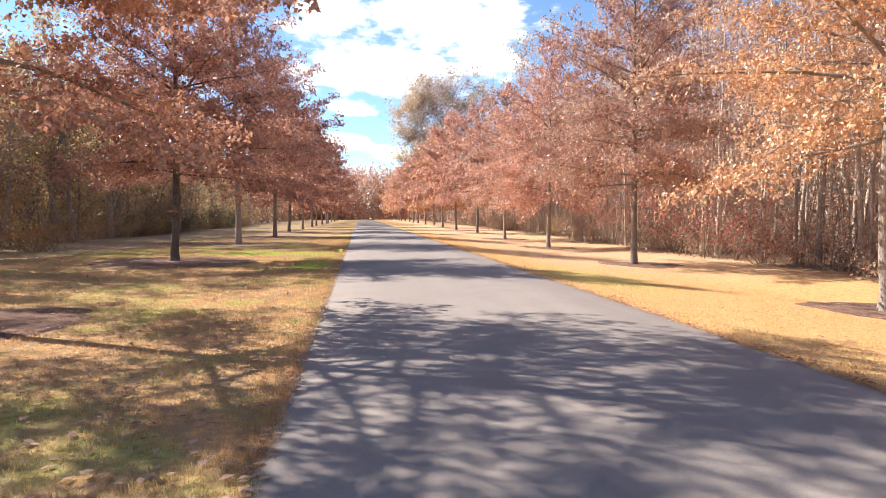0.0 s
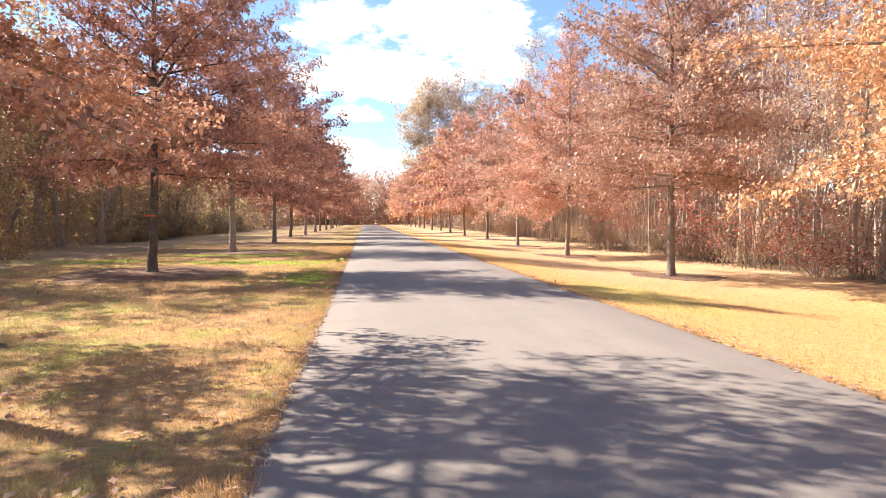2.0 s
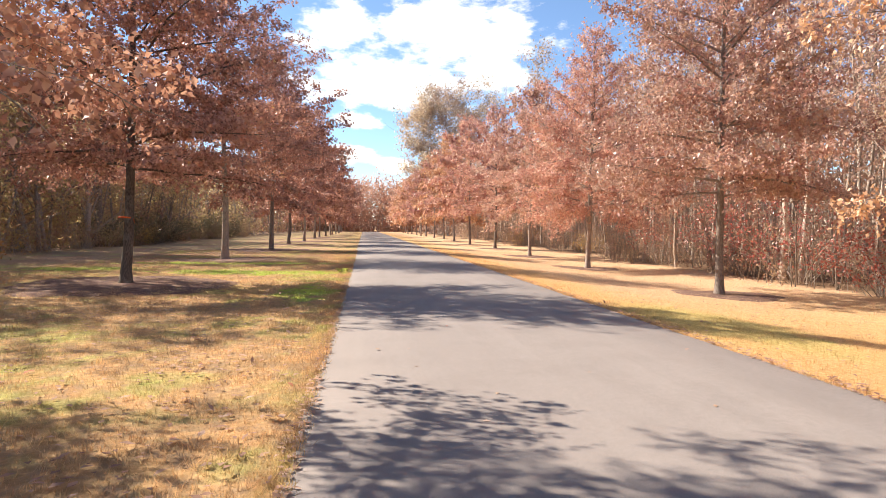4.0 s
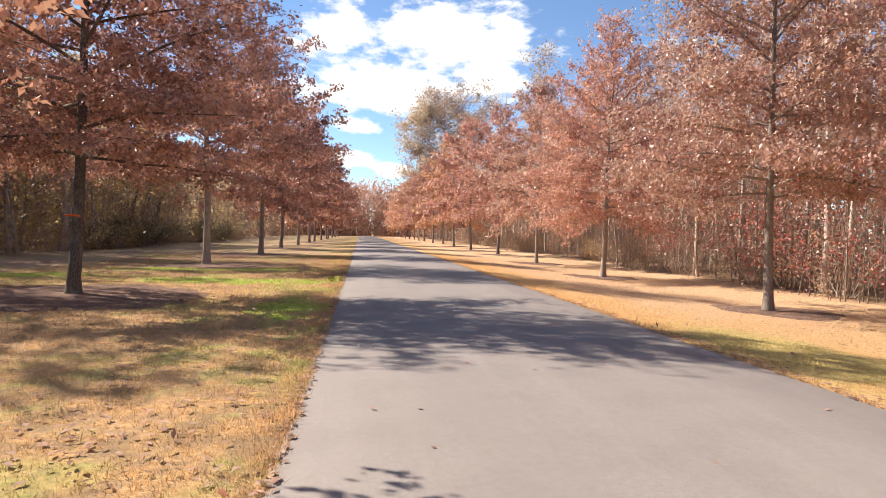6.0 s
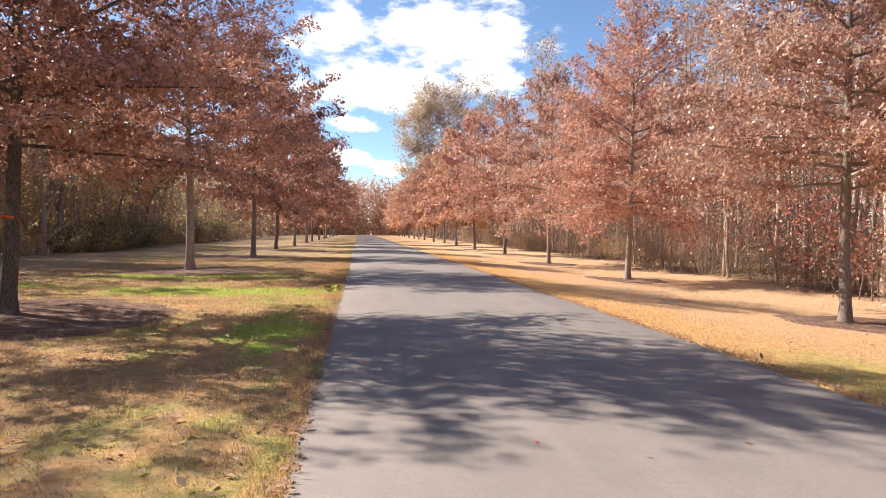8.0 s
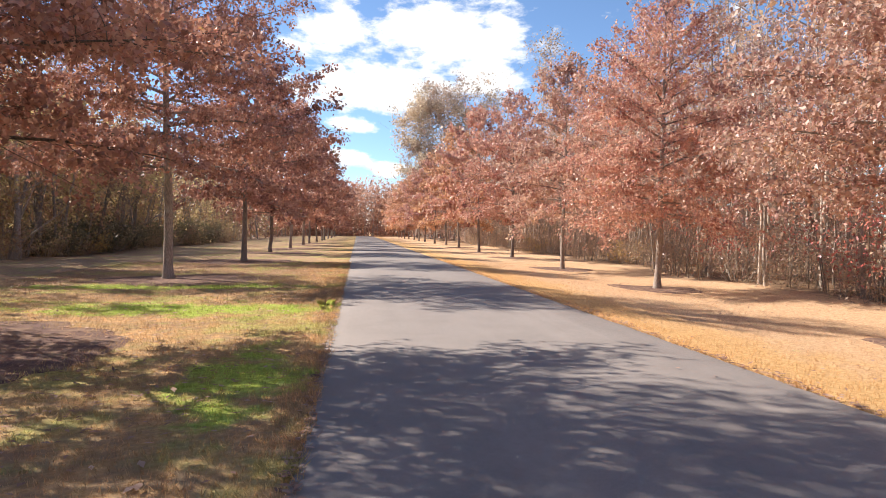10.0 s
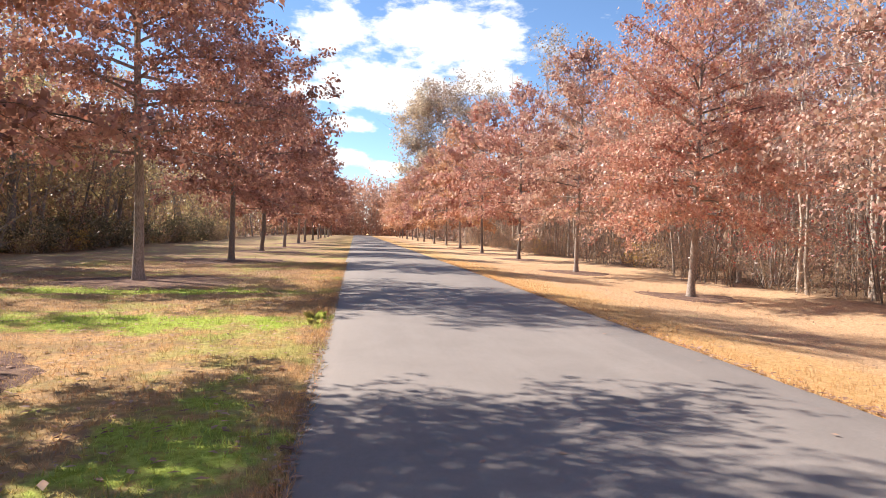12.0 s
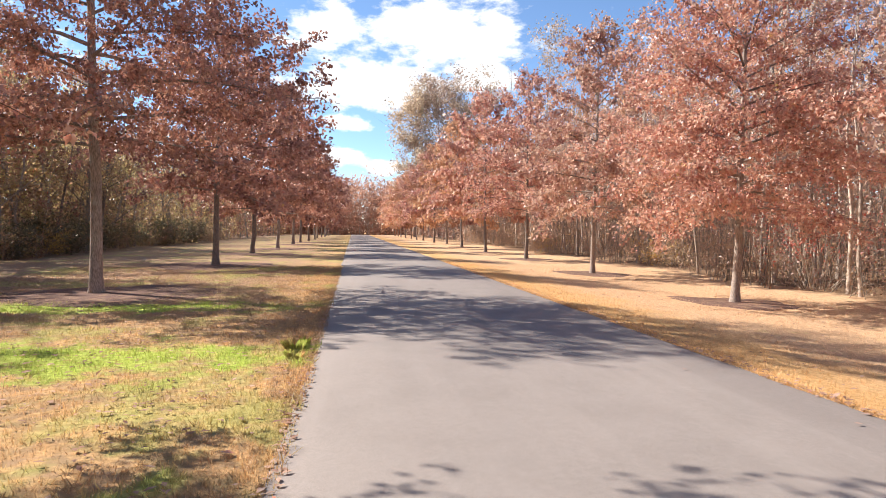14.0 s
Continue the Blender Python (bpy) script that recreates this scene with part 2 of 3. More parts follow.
def lawn_colour(k, pos):
    """Dry gold and faded green turf; greener where the turf grew on, gold towards the far verge."""
    xyz = k.node("ShaderNodeSeparateXYZ")
    k.put(xyz.inputs[0], pos)
    x, y = xyz.outputs[0], xyz.outputs[1]
    big, mid, fine = k.noise(pos, 0.35, 4.0), k.noise(pos, 1.7, 5.0, 0.62), k.noise(pos, 14.0, 5.0, 0.65)
    dry = k.mix(k.step(fine, 0.3, 0.7), (0.42, 0.265, 0.13), (0.64, 0.43, 0.225))
    dry = k.mix(k.math("MULTIPLY", k.step(mid, 0.5, 0.72), 0.6), dry, (0.42, 0.28, 0.19))
    green = k.mix(k.step(fine, 0.3, 0.7), (0.26, 0.27, 0.08), (0.50, 0.48, 0.18))
    left = k.step(x, 3.0, -0.5)
    dry = k.mix(k.math("MULTIPLY", k.math("SUBTRACT", 1.0, left), 0.75), dry, k.mix(k.step(fine, 0.3, 0.7), (0.50, 0.315, 0.14), (0.66, 0.445, 0.225)))
    dry = k.mix(k.math("MULTIPLY", left, k.step(k.noise(pos, 5.0, 6.0, 0.7), 0.44, 0.62)), dry, (0.38, 0.265, 0.16))
    thatch = k.step(k.noise(pos, 1.15, 6.0, 0.68), 0.46, 0.6)
    dry = k.mix(k.math("MULTIPLY", k.math("MULTIPLY", left, thatch), 0.4), dry, (0.25, 0.185, 0.10))
    shed = k.math("MULTIPLY", k.step(k.math("ADD", y, k.math("MULTIPLY", mid, 8.0)), 14.0, 24.0), k.step(k.math("ADD", x, k.math("MULTIPLY", mid, 3.0)), 6.2, 8.4))
    dry = k.mix(k.math("MULTIPLY", shed, 0.75), dry, k.mix(k.step(fine, 0.3, 0.7), (0.45, 0.305, 0.195), (0.67, 0.485, 0.325)))
    # litter tint on the far left lawn, darkened for the dappled shade there
    shaded_litter = k.math("MULTIPLY", k.step(k.math("ADD", y, k.math("MULTIPLY", mid, 6.0)), 25.0, 31.0), k.step(k.math("ADD", x, k.math("MULTIPLY", mid, 3.0)), 0.4, -2.0))
    dry = k.mix(k.math("MULTIPLY", shaded_litter, 0.7), dry, k.mix(k.step(fine, 0.3, 0.7), (0.22, 0.15, 0.105), (0.44, 0.31, 0.215)))
    g = k.math("ADD", k.math("MULTIPLY", k.step(k.math("ADD", k.math("MULTIPLY", big, 0.5), k.math("MULTIPLY", mid, 0.5)), 0.47, 0.62), left), 0.0)
    g = k.math("MULTIPLY", g, 0.7)
    col = k.mix(g, dry, green)
    bright = None
    for cx, cy, ax, ay in ((-1.5, 15.8, 0.9, 2.1), (-3.6, 21.6, 4.2, 1.5), (-5.6, 26.5, 5.5, 1.2), (-9.0, 22.8, 3.0, 1.3)):
        dx = k.math("DIVIDE", k.math("SUBTRACT", x, cx), ax)
        dy = k.math("DIVIDE", k.math("SUBTRACT", y, cy), ay)
        r = k.math("SQRT", k.math("ADD", k.math("MULTIPLY", dx, dx), k.math("MULTIPLY", dy, dy)))
        b = k.math("SUBTRACT", 1.15, r, clamp=True)
        bright = b if bright is None else k.math("MAXIMUM", bright, b)
    bright = k.step(k.math("ADD", bright, k.math("MULTIPLY", k.math("SUBTRACT", mid, 0.5), 2.2)), 0.25, 0.85)
    bright = k.math("MULTIPLY", bright, k.step(k.noise(pos, 7.0, 5.0, 0.7), 0.28, 0.48))
    col = k.mix(k.math("MULTIPLY", bright, 0.85), col, k.mix(k.step(fine, 0.35, 0.7), (0.26, 0.36, 0.06), (0.46, 0.56, 0.14)))
    ux, uy = k.math("DIVIDE", k.math("SUBTRACT", x, 5.4), 1.7), k.math("DIVIDE", k.math("SUBTRACT", y, 11.5), 3.6)
    mild = k.math("SUBTRACT", 1.1, k.math("SQRT", k.math("ADD", k.math("MULTIPLY", ux, ux), k.math("MULTIPLY", uy, uy))), clamp=True)
    col = k.mix(k.math("MULTIPLY", k.step(k.math("ADD", mild, k.math("SUBTRACT", mid, 0.5)), 0.1, 0.7), 0.5), col, green)
    return col, x, y, mid, fine


k = Mat("lawn")
pos = k.position()
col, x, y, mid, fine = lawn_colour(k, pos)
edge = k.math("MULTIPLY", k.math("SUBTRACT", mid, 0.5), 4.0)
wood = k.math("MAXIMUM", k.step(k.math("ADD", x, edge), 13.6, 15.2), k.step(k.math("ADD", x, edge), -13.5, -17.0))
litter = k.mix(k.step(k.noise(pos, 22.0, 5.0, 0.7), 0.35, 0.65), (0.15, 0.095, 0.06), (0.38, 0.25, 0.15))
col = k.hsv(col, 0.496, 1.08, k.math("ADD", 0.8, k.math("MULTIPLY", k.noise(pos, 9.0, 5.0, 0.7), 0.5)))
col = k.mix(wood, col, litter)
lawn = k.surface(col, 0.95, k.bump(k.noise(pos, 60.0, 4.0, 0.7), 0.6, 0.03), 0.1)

k = Mat("grass_blade")
col, *_ = lawn_colour(k, k.position())
rnd = k.node("ShaderNodeNewGeometry").outputs["Random Per Island"]
grass_blade = k.leafy(k.hsv(col, 0.496, 1.05, k.math("ADD", 1.08, k.math("MULTIPLY", rnd, 0.4))), 0.45, 0.02)

k = Mat("asphalt")
pos = k.position()
grain = k.noise(pos, 170.0, 3.0, 0.7)
mott = k.noise(pos, 1.1, 5.0, 0.6)
mp = k.node("ShaderNodeMapping", Scale=(2.2, 0.12, 1.0))
k.put(mp.inputs[0], pos)
lane = k.noise(mp.outputs[0], 1.0, 4.0)
stone = k.node("ShaderNodeTexVoronoi", Scale=210.0)
k.put(stone.inputs["Vector"], pos)
col = k.mix(k.step(grain, 0.25, 0.75), (0.20, 0.171, 0.150), (0.36, 0.310, 0.275))
col = k.mix(k.math("MULTIPLY", k.step(mott, 0.4, 0.7), 0.35), col, (0.21, 0.180, 0.158))
col = k.mix(k.math("MULTIPLY", k.step(lane, 0.45, 0.7), 0.35), col, (0.34, 0.293, 0.258))
col = k.mix(k.math("MULTIPLY", k.step(stone.outputs["Distance"], 0.16, 0.05), 0.5), col, (0.40, 0.355, 0.32))
patch = k.noise(pos, 22.0, 5.0, 0.7)
col = k.hsv(col, 0.5, 1.0, k.math("ADD", 0.8, k.math("MULTIPLY", patch, 0.36)))
asphalt = k.surface(col, 0.86, k.bump(k.math("ADD", grain, stone.outputs["Distance"]), 0.22, 0.004), 0.3)

k = Mat("mulch")
pos = k.position()
chip = k.noise(pos, 45.0, 4.0, 0.7)
col = k.mix(k.step(chip, 0.35, 0.68), (0.11, 0.066, 0.055), (0.27, 0.17, 0.135))
col = k.mix(k.math("MULTIPLY", k.step(k.noise(pos, 3.5, 5.0, 0.65), 0.46, 0.62), 0.7), col, (0.33, 0.215, 0.135))
mulch = k.surface(col, 0.95, k.bump(chip, 0.8, 0.02), 0.1)

k = Mat("ribbon")
ribbon_mat = k.surface(k.mix(k.step(k.noise(k.position(), 30.0), 0.4, 0.6), (0.75, 0.13, 0.03), (0.85, 0.2, 0.05)), 0.5)


# ---- mesh helpers ----
def quads_mesh(name, verts, faces, material, smooth=False):
    """verts: n x 3; faces: m x 3 or m x 4 indices."""
    verts, faces = np.asarray(verts, np.float32), np.asarray(faces, np.int32)
    me = bpy.data.meshes.new(name)
    n, w = faces.shape
    me.vertices.add(len(verts)), me.loops.add(n * w), me.polygons.add(n)
    me.vertices.foreach_set("co", verts.ravel())
    me.loops.foreach_set("vertex_index", faces.ravel())
    me.polygons.foreach_set("loop_start", np.arange(n, dtype=np.int32) * w)
    if smooth:
        me.polygons.foreach_set("use_smooth", np.ones(n, bool))
    me.update(calc_edges=True)
    me.materials.append(material)
    return me


def part(name, mesh, parent=None, label=""):
    ob = new(name, mesh)
    ob.parent = parent
    if label:
        ob["label"] = label
    return ob


class Tubes:
    """Collects tapered tubes into one mesh."""

    def __init__(self):
        self.v, self.f, self.n = [], [], 0

    def add(self, pts, radii, sides=6):
        pts, radii = np.asarray(pts, float), np.asarray(radii, float)
        tan = np.gradient(pts, axis=0)
        tan /= np.linalg.norm(tan, axis=1)[:, None] + 1e-9
        ref = np.array((1.0, 0.0, 0.0)) if abs(tan[0][2]) > 0.8 else np.array((0.0, 0.0, 1.0))
        a = np.cross(tan, ref)
        a /= np.linalg.norm(a, axis=1)[:, None] + 1e-9
        b = np.cross(tan, a)
        ang = np.arange(sides) * 2 * math.pi / sides
        ring = pts[:, None, :] + radii[:, None, None] * (np.cos(ang)[None, :, None] * a[:, None, :] + np.sin(ang)[None, :, None] * b[:, None, :])
        m = len(pts)
        i, j = np.meshgrid(np.arange(m - 1), np.arange(sides), indexing="ij")
        j2 = (j + 1) % sides
        quad = np.stack([i * sides + j, i * sides + j2, (i + 1) * sides + j2, (i + 1) * sides + j], -1).reshape(-1, 4)
        self.v.append(ring.reshape(-1, 3)), self.f.append(quad + self.n)
        self.n += m * sides

    def mesh(self, name, material):
        return quads_mesh(name, np.concatenate(self.v), np.concatenate(self.f), material, True)


def leaf_mesh(name, at, length, rng, material, droop=0.5, flat=0.0):
    """Folded kite-shaped leaves at the given places."""
    at = np.asarray(at, float)
    n = len(at)
    d = rng.normal(size=(n, 3))
    d[:, 2] = d[:, 2] * (1 - flat) - droop
    d /= np.linalg.norm(d, axis=1)[:, None]
    s = np.cross(d, rng.normal(size=(n, 3)) * (1 - flat) + np.array((0, 0, 1.0)) * flat * 3)
    s /= np.linalg.norm(s, axis=1)[:, None] + 1e-9
    up = np.cross(s, d)
    ln = (length * rng.uniform(0.65, 1.3, n))[:, None]
    wd = ln * rng.uniform(0.36, 0.6, n)[:, None]
    fold = ln * rng.uniform(0.05, 0.22, n)[:, None] * (1 - 0.6 * flat)
    v = np.stack([at, at + 0.5 * ln * d + 0.5 * wd * s + fold * up, at + ln * d, at + 0.45 * ln * d - 0.5 * wd * s + fold * up], 1)
    f = np.arange(n * 4).reshape(n, 4)
    return quads_mesh(name, v.reshape(-1, 3), f, material)


def leaf_clusters(name, at, per, length, rng, material, lobed=True, spread=0.5):
    """Rosettes of oak leaves, lobed or plain, that hang from twig tips at the given places."""
    at = np.asarray(at, float)
    n = len(at) * per
    out = rng.normal(size=(len(at), 3)) * np.array((1.0, 1.0, 0.5))
    out /= np.linalg.norm(out, axis=1)[:, None]
    d = np.repeat(out, per, 0) * 0.6 + rng.normal(size=(n, 3)) * 0.75
    d[:, 2] -= 0.35
    d /= np.linalg.norm(d, axis=1)[:, None]
    ln = (length * np.repeat(rng.uniform(0.8, 1.2, len(at)), per) * rng.uniform(0.7, 1.25, n))[:, None]
    root = np.repeat(at, per, 0) + rng.normal(size=(n, 3)) * spread * length + 0.12 * ln * d
    s = np.cross(d, rng.normal(size=(n, 3)) * 0.8 + np.array((0, 0, 0.8)))
    s /= np.linalg.norm(s, axis=1)[:, None] + 1e-9
    up = np.cross(s, d)
    wd = ln * rng.uniform(0.27, 0.4, n)[:, None]
    fold = ln * rng.uniform(-0.05, 0.2, n)[:, None]
    curl = ln * rng.uniform(-0.25, 0.05, n)[:, None]
    v = np.stack([root, root + 0.5 * ln * d + wd * s + fold * up, root + 0.66 * ln * d + 0.42 * wd * s + 0.4 * fold * up,
                  root + ln * d + curl * up, root + 0.64 * ln * d - 0.42 * wd * s + 0.4 * fold * up, root + 0.46 * ln * d - wd * s + fold * up], 1)
    if not lobed:
        v = v[:, (0, 1, 3, 5)]
    return quads_mesh(name, v.reshape(-1, 3), np.arange(v.shape[0] * v.shape[1]).reshape(n, -1), material)


def limb_path(start, az, elev, length, bend, rng, steps=6):
    """A limb that leaves at elev degrees and bends by bend degrees along its length."""
    pts, p, e, a = [np.array(start, float)], np.array(start, float), radians(elev), az
    for i in range(steps):
        e += radians(bend) / steps + rng.normal(0, 0.05)
        a += rng.normal(0, 0.07)
        p = p + length / steps * np.array((math.cos(a) * math.cos(e), math.sin(a) * math.cos(e), math.sin(e)))
        pts.append(p)
    return np.array(pts)


def along(pts, s):
    q = s * (len(pts) - 1)
    i = min(int(q), len(pts) - 2)
    return pts[i] + (q - i) * (pts[i + 1] - pts[i])


def oak_tree(seed, height, reach, leaves, leaf_len, material, limbs=52, fine_wood=True, base=2.9, droop=1.0, cone=1.0, lift=6, loose=1.0, inner=0.3, bark=None):
    """A young avenue oak: straight central trunk, drooping low limbs, level middle, rising top."""
    bark = bark or oak_bark
    rng = np.random.default_rng(seed)
    tree = new("oak_tree")
    tk = Tubes()
    zs = np.array([-0.15, 0.0, 0.12, 0.4, 1.2, 2.4, 4, 6, 8, 10, 12]) / 12 * height
    zs[:5] = (-0.25, 0.0, 0.12, 0.4, 1.2)
    wob = np.cumsum(rng.normal(0, 0.022, (len(zs), 2)), axis=0)
    wob[:4] = 0
    tp = np.column_stack([wob, zs])
    r0 = 0.0106 * height
    tr = r0 * np.interp(zs, [-0.25, 0, 0.12, 0.4, 1.2, height], [1.75, 1.6, 1.3, 1.05, 0.95, 0.07])
    tk.add(tp, tr, 12)
    part("trunk", tk.mesh("trunk", bark), tree, "straight grey-brown trunk")
    spots, weight = [], []
    for i in range(limbs):
        f = (i + rng.uniform(0, 0.8)) / limbs
        z = base + (height * 0.96 - base) * f ** 1.1
        span = np.interp(f, [0, 0.1, 0.3, 0.5, 0.75, 1.0], [0.80, 1.0, 1.0 - 0.16 * cone, 0.88 - 0.26 * cone, 0.58 - 0.22 * cone, 0.15]) * reach * rng.uniform(0.8, 1.04)
        elev = np.interp(f, [0, 0.25, 0.6, 1.0], [lift, 15, 32, 62]) + rng.normal(0, 5)
        bend = np.interp(f, [0, 0.3, 1.0], [-22 * droop, -14 * droop, 6]) + rng.normal(0, 5)
        az = i * 2.39996 + rng.uniform(-0.35, 0.35)
        root = np.array((np.interp(z, zs, tp[:, 0]), np.interp(z, zs, tp[:, 1]), z))
        lp = limb_path(root, az, elev, span, bend, rng)
        lr = np.linspace(0.011 + 0.0072 * span, 0.004, len(lp))
        tb = Tubes()
        tb.add(lp, lr, 6 if fine_wood else 3)
        n2 = max(4, int(span * (4.2 if fine_wood else 1.9)))
        for j in range(n2):
            s = inner + (1 - inner) * (j + rng.uniform(0, 0.9)) / n2
            p = along(lp, min(s, 0.99))
            side = 1 if j % 2 else -1
            l2 = (0.34 * span * (1.15 - s) + 0.28) * rng.uniform(0.7, 1.25)
            sp = limb_path(p, az + side * rng.uniform(0.5, 1.05), elev + bend * s + rng.normal(2, 12), l2, -10, rng, 4)
            tb.add(sp, np.linspace(0.008, 0.002, len(sp)), 3)
            for q in np.linspace(0.15, 1.0, 5):
                spots.append(along(sp, min(q, 0.999))), weight.append(l2 ** 1.4)
        for q in np.linspace(0.45, 1.0, 6):
            spots.append(along(lp, min(q, 0.999))), weight.append(0.13 * span)
        part("limb", tb.mesh("limb", bark), tree)
    spots, weight = np.array(spots), np.array(weight)
    pick = rng.choice(len(spots), leaves // 6, p=weight / weight.sum())
    at = spots[pick] + rng.normal(0, 1, (len(pick), 3)) * np.array((0.13, 0.13, 0.08)) * loose
    part("crown", leaf_clusters("crown", at, 6, leaf_len, rng, material, fine_wood), tree, "dry autumn oak leaves, " + material.name.split("_")[0].replace("oak", "rust") + " toned")
    return tree


def wood_tree(seed, height, leaves, leaf_len, material, radius=None, spread=0.32, branches=10, first=0.3, name="woodland_tree", full=False, twigs=3, bark=None):
    """A slender woodland tree with thin rising branches and sparse leaves."""
    rng = np.random.default_rng(seed)
    tree = new(name)
    tk = Tubes()
    r0 = radius or 0.0075 * height
    zs = np.linspace(0, height, 9)
    off = np.cumsum(rng.normal(0, 0.007 * height, (9, 2)), axis=0)
    off[0] = 0
    tp = np.column_stack([off, zs])
    tp[0, 2] = -0.6
    tk.add(tp, np.linspace(r0, 0.01, 9) * np.array([1.3] + [1] * 8), 7)
    spots = []
    for i in range(branches):
        f = first + (1 - first) * (i + rng.uniform(0, 1)) / branches
        p = along(tp, min(f, 0.98))
        ln = height * spread * ((0.62 if f < 0.85 else 0.45) if full else 1.15 - f) * rng.uniform(0.6, 1.3)
        bp = limb_path(p, rng.uniform(0, 6.28), rng.uniform(20, 60), ln, rng.uniform(-15, 20), rng, 5)
        tk.add(bp, np.linspace(0.35 * r0 * (1.2 - f), 0.004, 6), 3)
        for j in range(twigs):
            s = rng.uniform(0.25, 0.95)
            tp2 = limb_path(along(bp, s), rng.uniform(0, 6.28), rng.uniform(5, 60), ln * 0.4 * rng.uniform(0.5, 1.1), 0, rng, 3)
            tk.add(tp2, np.linspace(0.008, 0.003, 4) * (height / 12), 3)
            spots += [along(tp2, q) for q in (0.3, 0.6, 0.98)]
    part("trunk", tk.mesh("trunk", bark or wood_bark), tree)
    if leaves:
        spots = np.array(spots)
        at = spots[rng.integers(0, len(spots), leaves)] + rng.normal(0, 0.017 * height + 0.08, (leaves, 3))
        part("crown", leaf_mesh("crown", at, leaf_len, rng, material, 0.3), tree)
    return tree


# ---- ground and road ----
ROAD_L, ROAD_R = -0.66, 4.07


def ground_z(x, y):
    """Level on one side, falling gently away beyond the road on the other."""
    fall = np.interp(y, [-40, 20, 50, 80], [0.45, 0.42, 0.18, 0.0])
    return (-0.015 - fall * np.interp(x, [ROAD_R + 0.1, 9.6, 14], [0, 1, 1.05])
            + 0.05 * np.sin(0.31 * x + 1.0) * np.sin(0.23 * y) * np.clip((np.abs(x - 1.7) - 2.6) / 4, 0, 1))


xs = np.unique(np.concatenate([np.linspace(-900, -60, 15), np.linspace(-60, -14, 24), np.linspace(-14, ROAD_L - 0.05, 50),
                               np.linspace(ROAD_L + 0.1, ROAD_R - 0.1, 6), np.linspace(ROAD_R + 0.05, 16, 44), np.linspace(16, 60, 20), np.linspace(60, 900, 15)]))
ys = np.unique(np.concatenate([np.linspace(-300, -20, 15), np.linspace(-20, 90, 190), np.linspace(90, 260, 60), np.linspace(260, 1500, 20)]))
gx, gy = np.meshgrid(xs, ys)
gz = ground_z(gx, gy)
gz[(gx > ROAD_L + 0.05) & (gx < ROAD_R - 0.05)] = -0.09
ii, jj = np.meshgrid(np.arange(len(ys) - 1), np.arange(len(xs) - 1), indexing="ij")
w = len(xs)
quad = np.stack([ii * w + jj, ii * w + jj + 1, (ii + 1) * w + jj + 1, (ii + 1) * w + jj], -1).reshape(-1, 4)
ground = part("ground", quads_mesh("ground", np.column_stack([gx.ravel(), gy.ravel(), gz.ravel()]), quad, lawn, True))
tagged(ground, "dry golden and green mown lawn with woodland leaf litter", "ground", kind="structure")


def road_strip():
    """One asphalt slab with slightly ragged edges and a low crown."""
    yy = np.concatenate([np.arange(-40, 60, 0.18), np.arange(60, 200, 1.0)])
    n = len(yy)
    wl = np.array([0.035 * noise.noise((0.0, t * 1.3, 0.0)) + 0.05 * noise.noise((3.0, t * 0.25, 0.0)) for t in yy])
    wr = np.array([0.04 * noise.noise((7.0, t * 1.3, 0.0)) + 0.06 * noise.noise((9.0, t * 0.2, 0.0)) for t in yy])
    cols = [(ROAD_L + wl, -0.1), (ROAD_L + wl, -0.012), (ROAD_L + wl + 0.03, 0.0)]
    for f in (0.25, 0.5, 0.75):
        cols.append((ROAD_L + f * (ROAD_R - ROAD_L) + 0 * wl, 0.022 * (1 - (2 * f - 1) ** 2)))
    cols += [(ROAD_R + wr - 0.03, 0.0), (ROAD_R + wr, -0.012), (ROAD_R + wr, -0.1)]
    v = np.stack([np.column_stack([c, yy, np.full(n, z)]) for c, z in cols], 1).reshape(-1, 3)
    m = len(cols)
    i, j = np.meshgrid(np.arange(n - 1), np.arange(m - 1), indexing="ij")
    f = np.stack([i * m + j, i * m + j + 1, (i + 1) * m + j + 1, (i + 1) * m + j], -1).reshape(-1, 4)
    return quads_mesh("road", v, f, asphalt, True)


road = tagged(part("road", road_strip()), "grey asphalt park road with ragged leaf-strewn edges", "road", kind="structure")

# ---- the avenue of oaks ----
LEFT_Y = [-5.6, 6.2, 17.45, 29.36, 40.68] + [52.3 + 11.4 * i for i in range(11)]
RIGHT_Y = [-3.0, 7.6, 18.26, 29.24, 39.12, 49.5] + [60.0 + 10.4 * i for i in range(11)]
near_left = [oak_tree(11, 12.0, 5.2, 60000, 0.094, oak_leaf, 54, base=3.25, droop=0.75, cone=0.7, lift=6, inner=0.2), oak_tree(23, 11.6, 5.1, 54000, 0.102, oak_leaf, 58, base=2.75, droop=0.7, cone=0.9, lift=8, inner=0.12, bark=backlit_bark),
             oak_tree(37, 12.4, 5.1, 52000, 0.104, oak_leaf, 60, base=3.1, droop=0.8, cone=0.3, lift=8, inner=0.14)]
near_right = [oak_tree(41, 11.2, 5.3, 52000, 0.089, gold_leaf, 56, base=3.0, droop=0.5, cone=0.4, lift=9, loose=1.2, inner=0.12), oak_tree(63, 11.2, 5.0, 62000, 0.1, tan_leaf, 60, base=2.6, cone=0.5, loose=1.2, inner=0.1),
              oak_tree(67, 11.0, 5.0, 51000, 0.11, copper_leaf, 58, base=2.5, cone=0.6, loose=1.2, inner=0.1)]
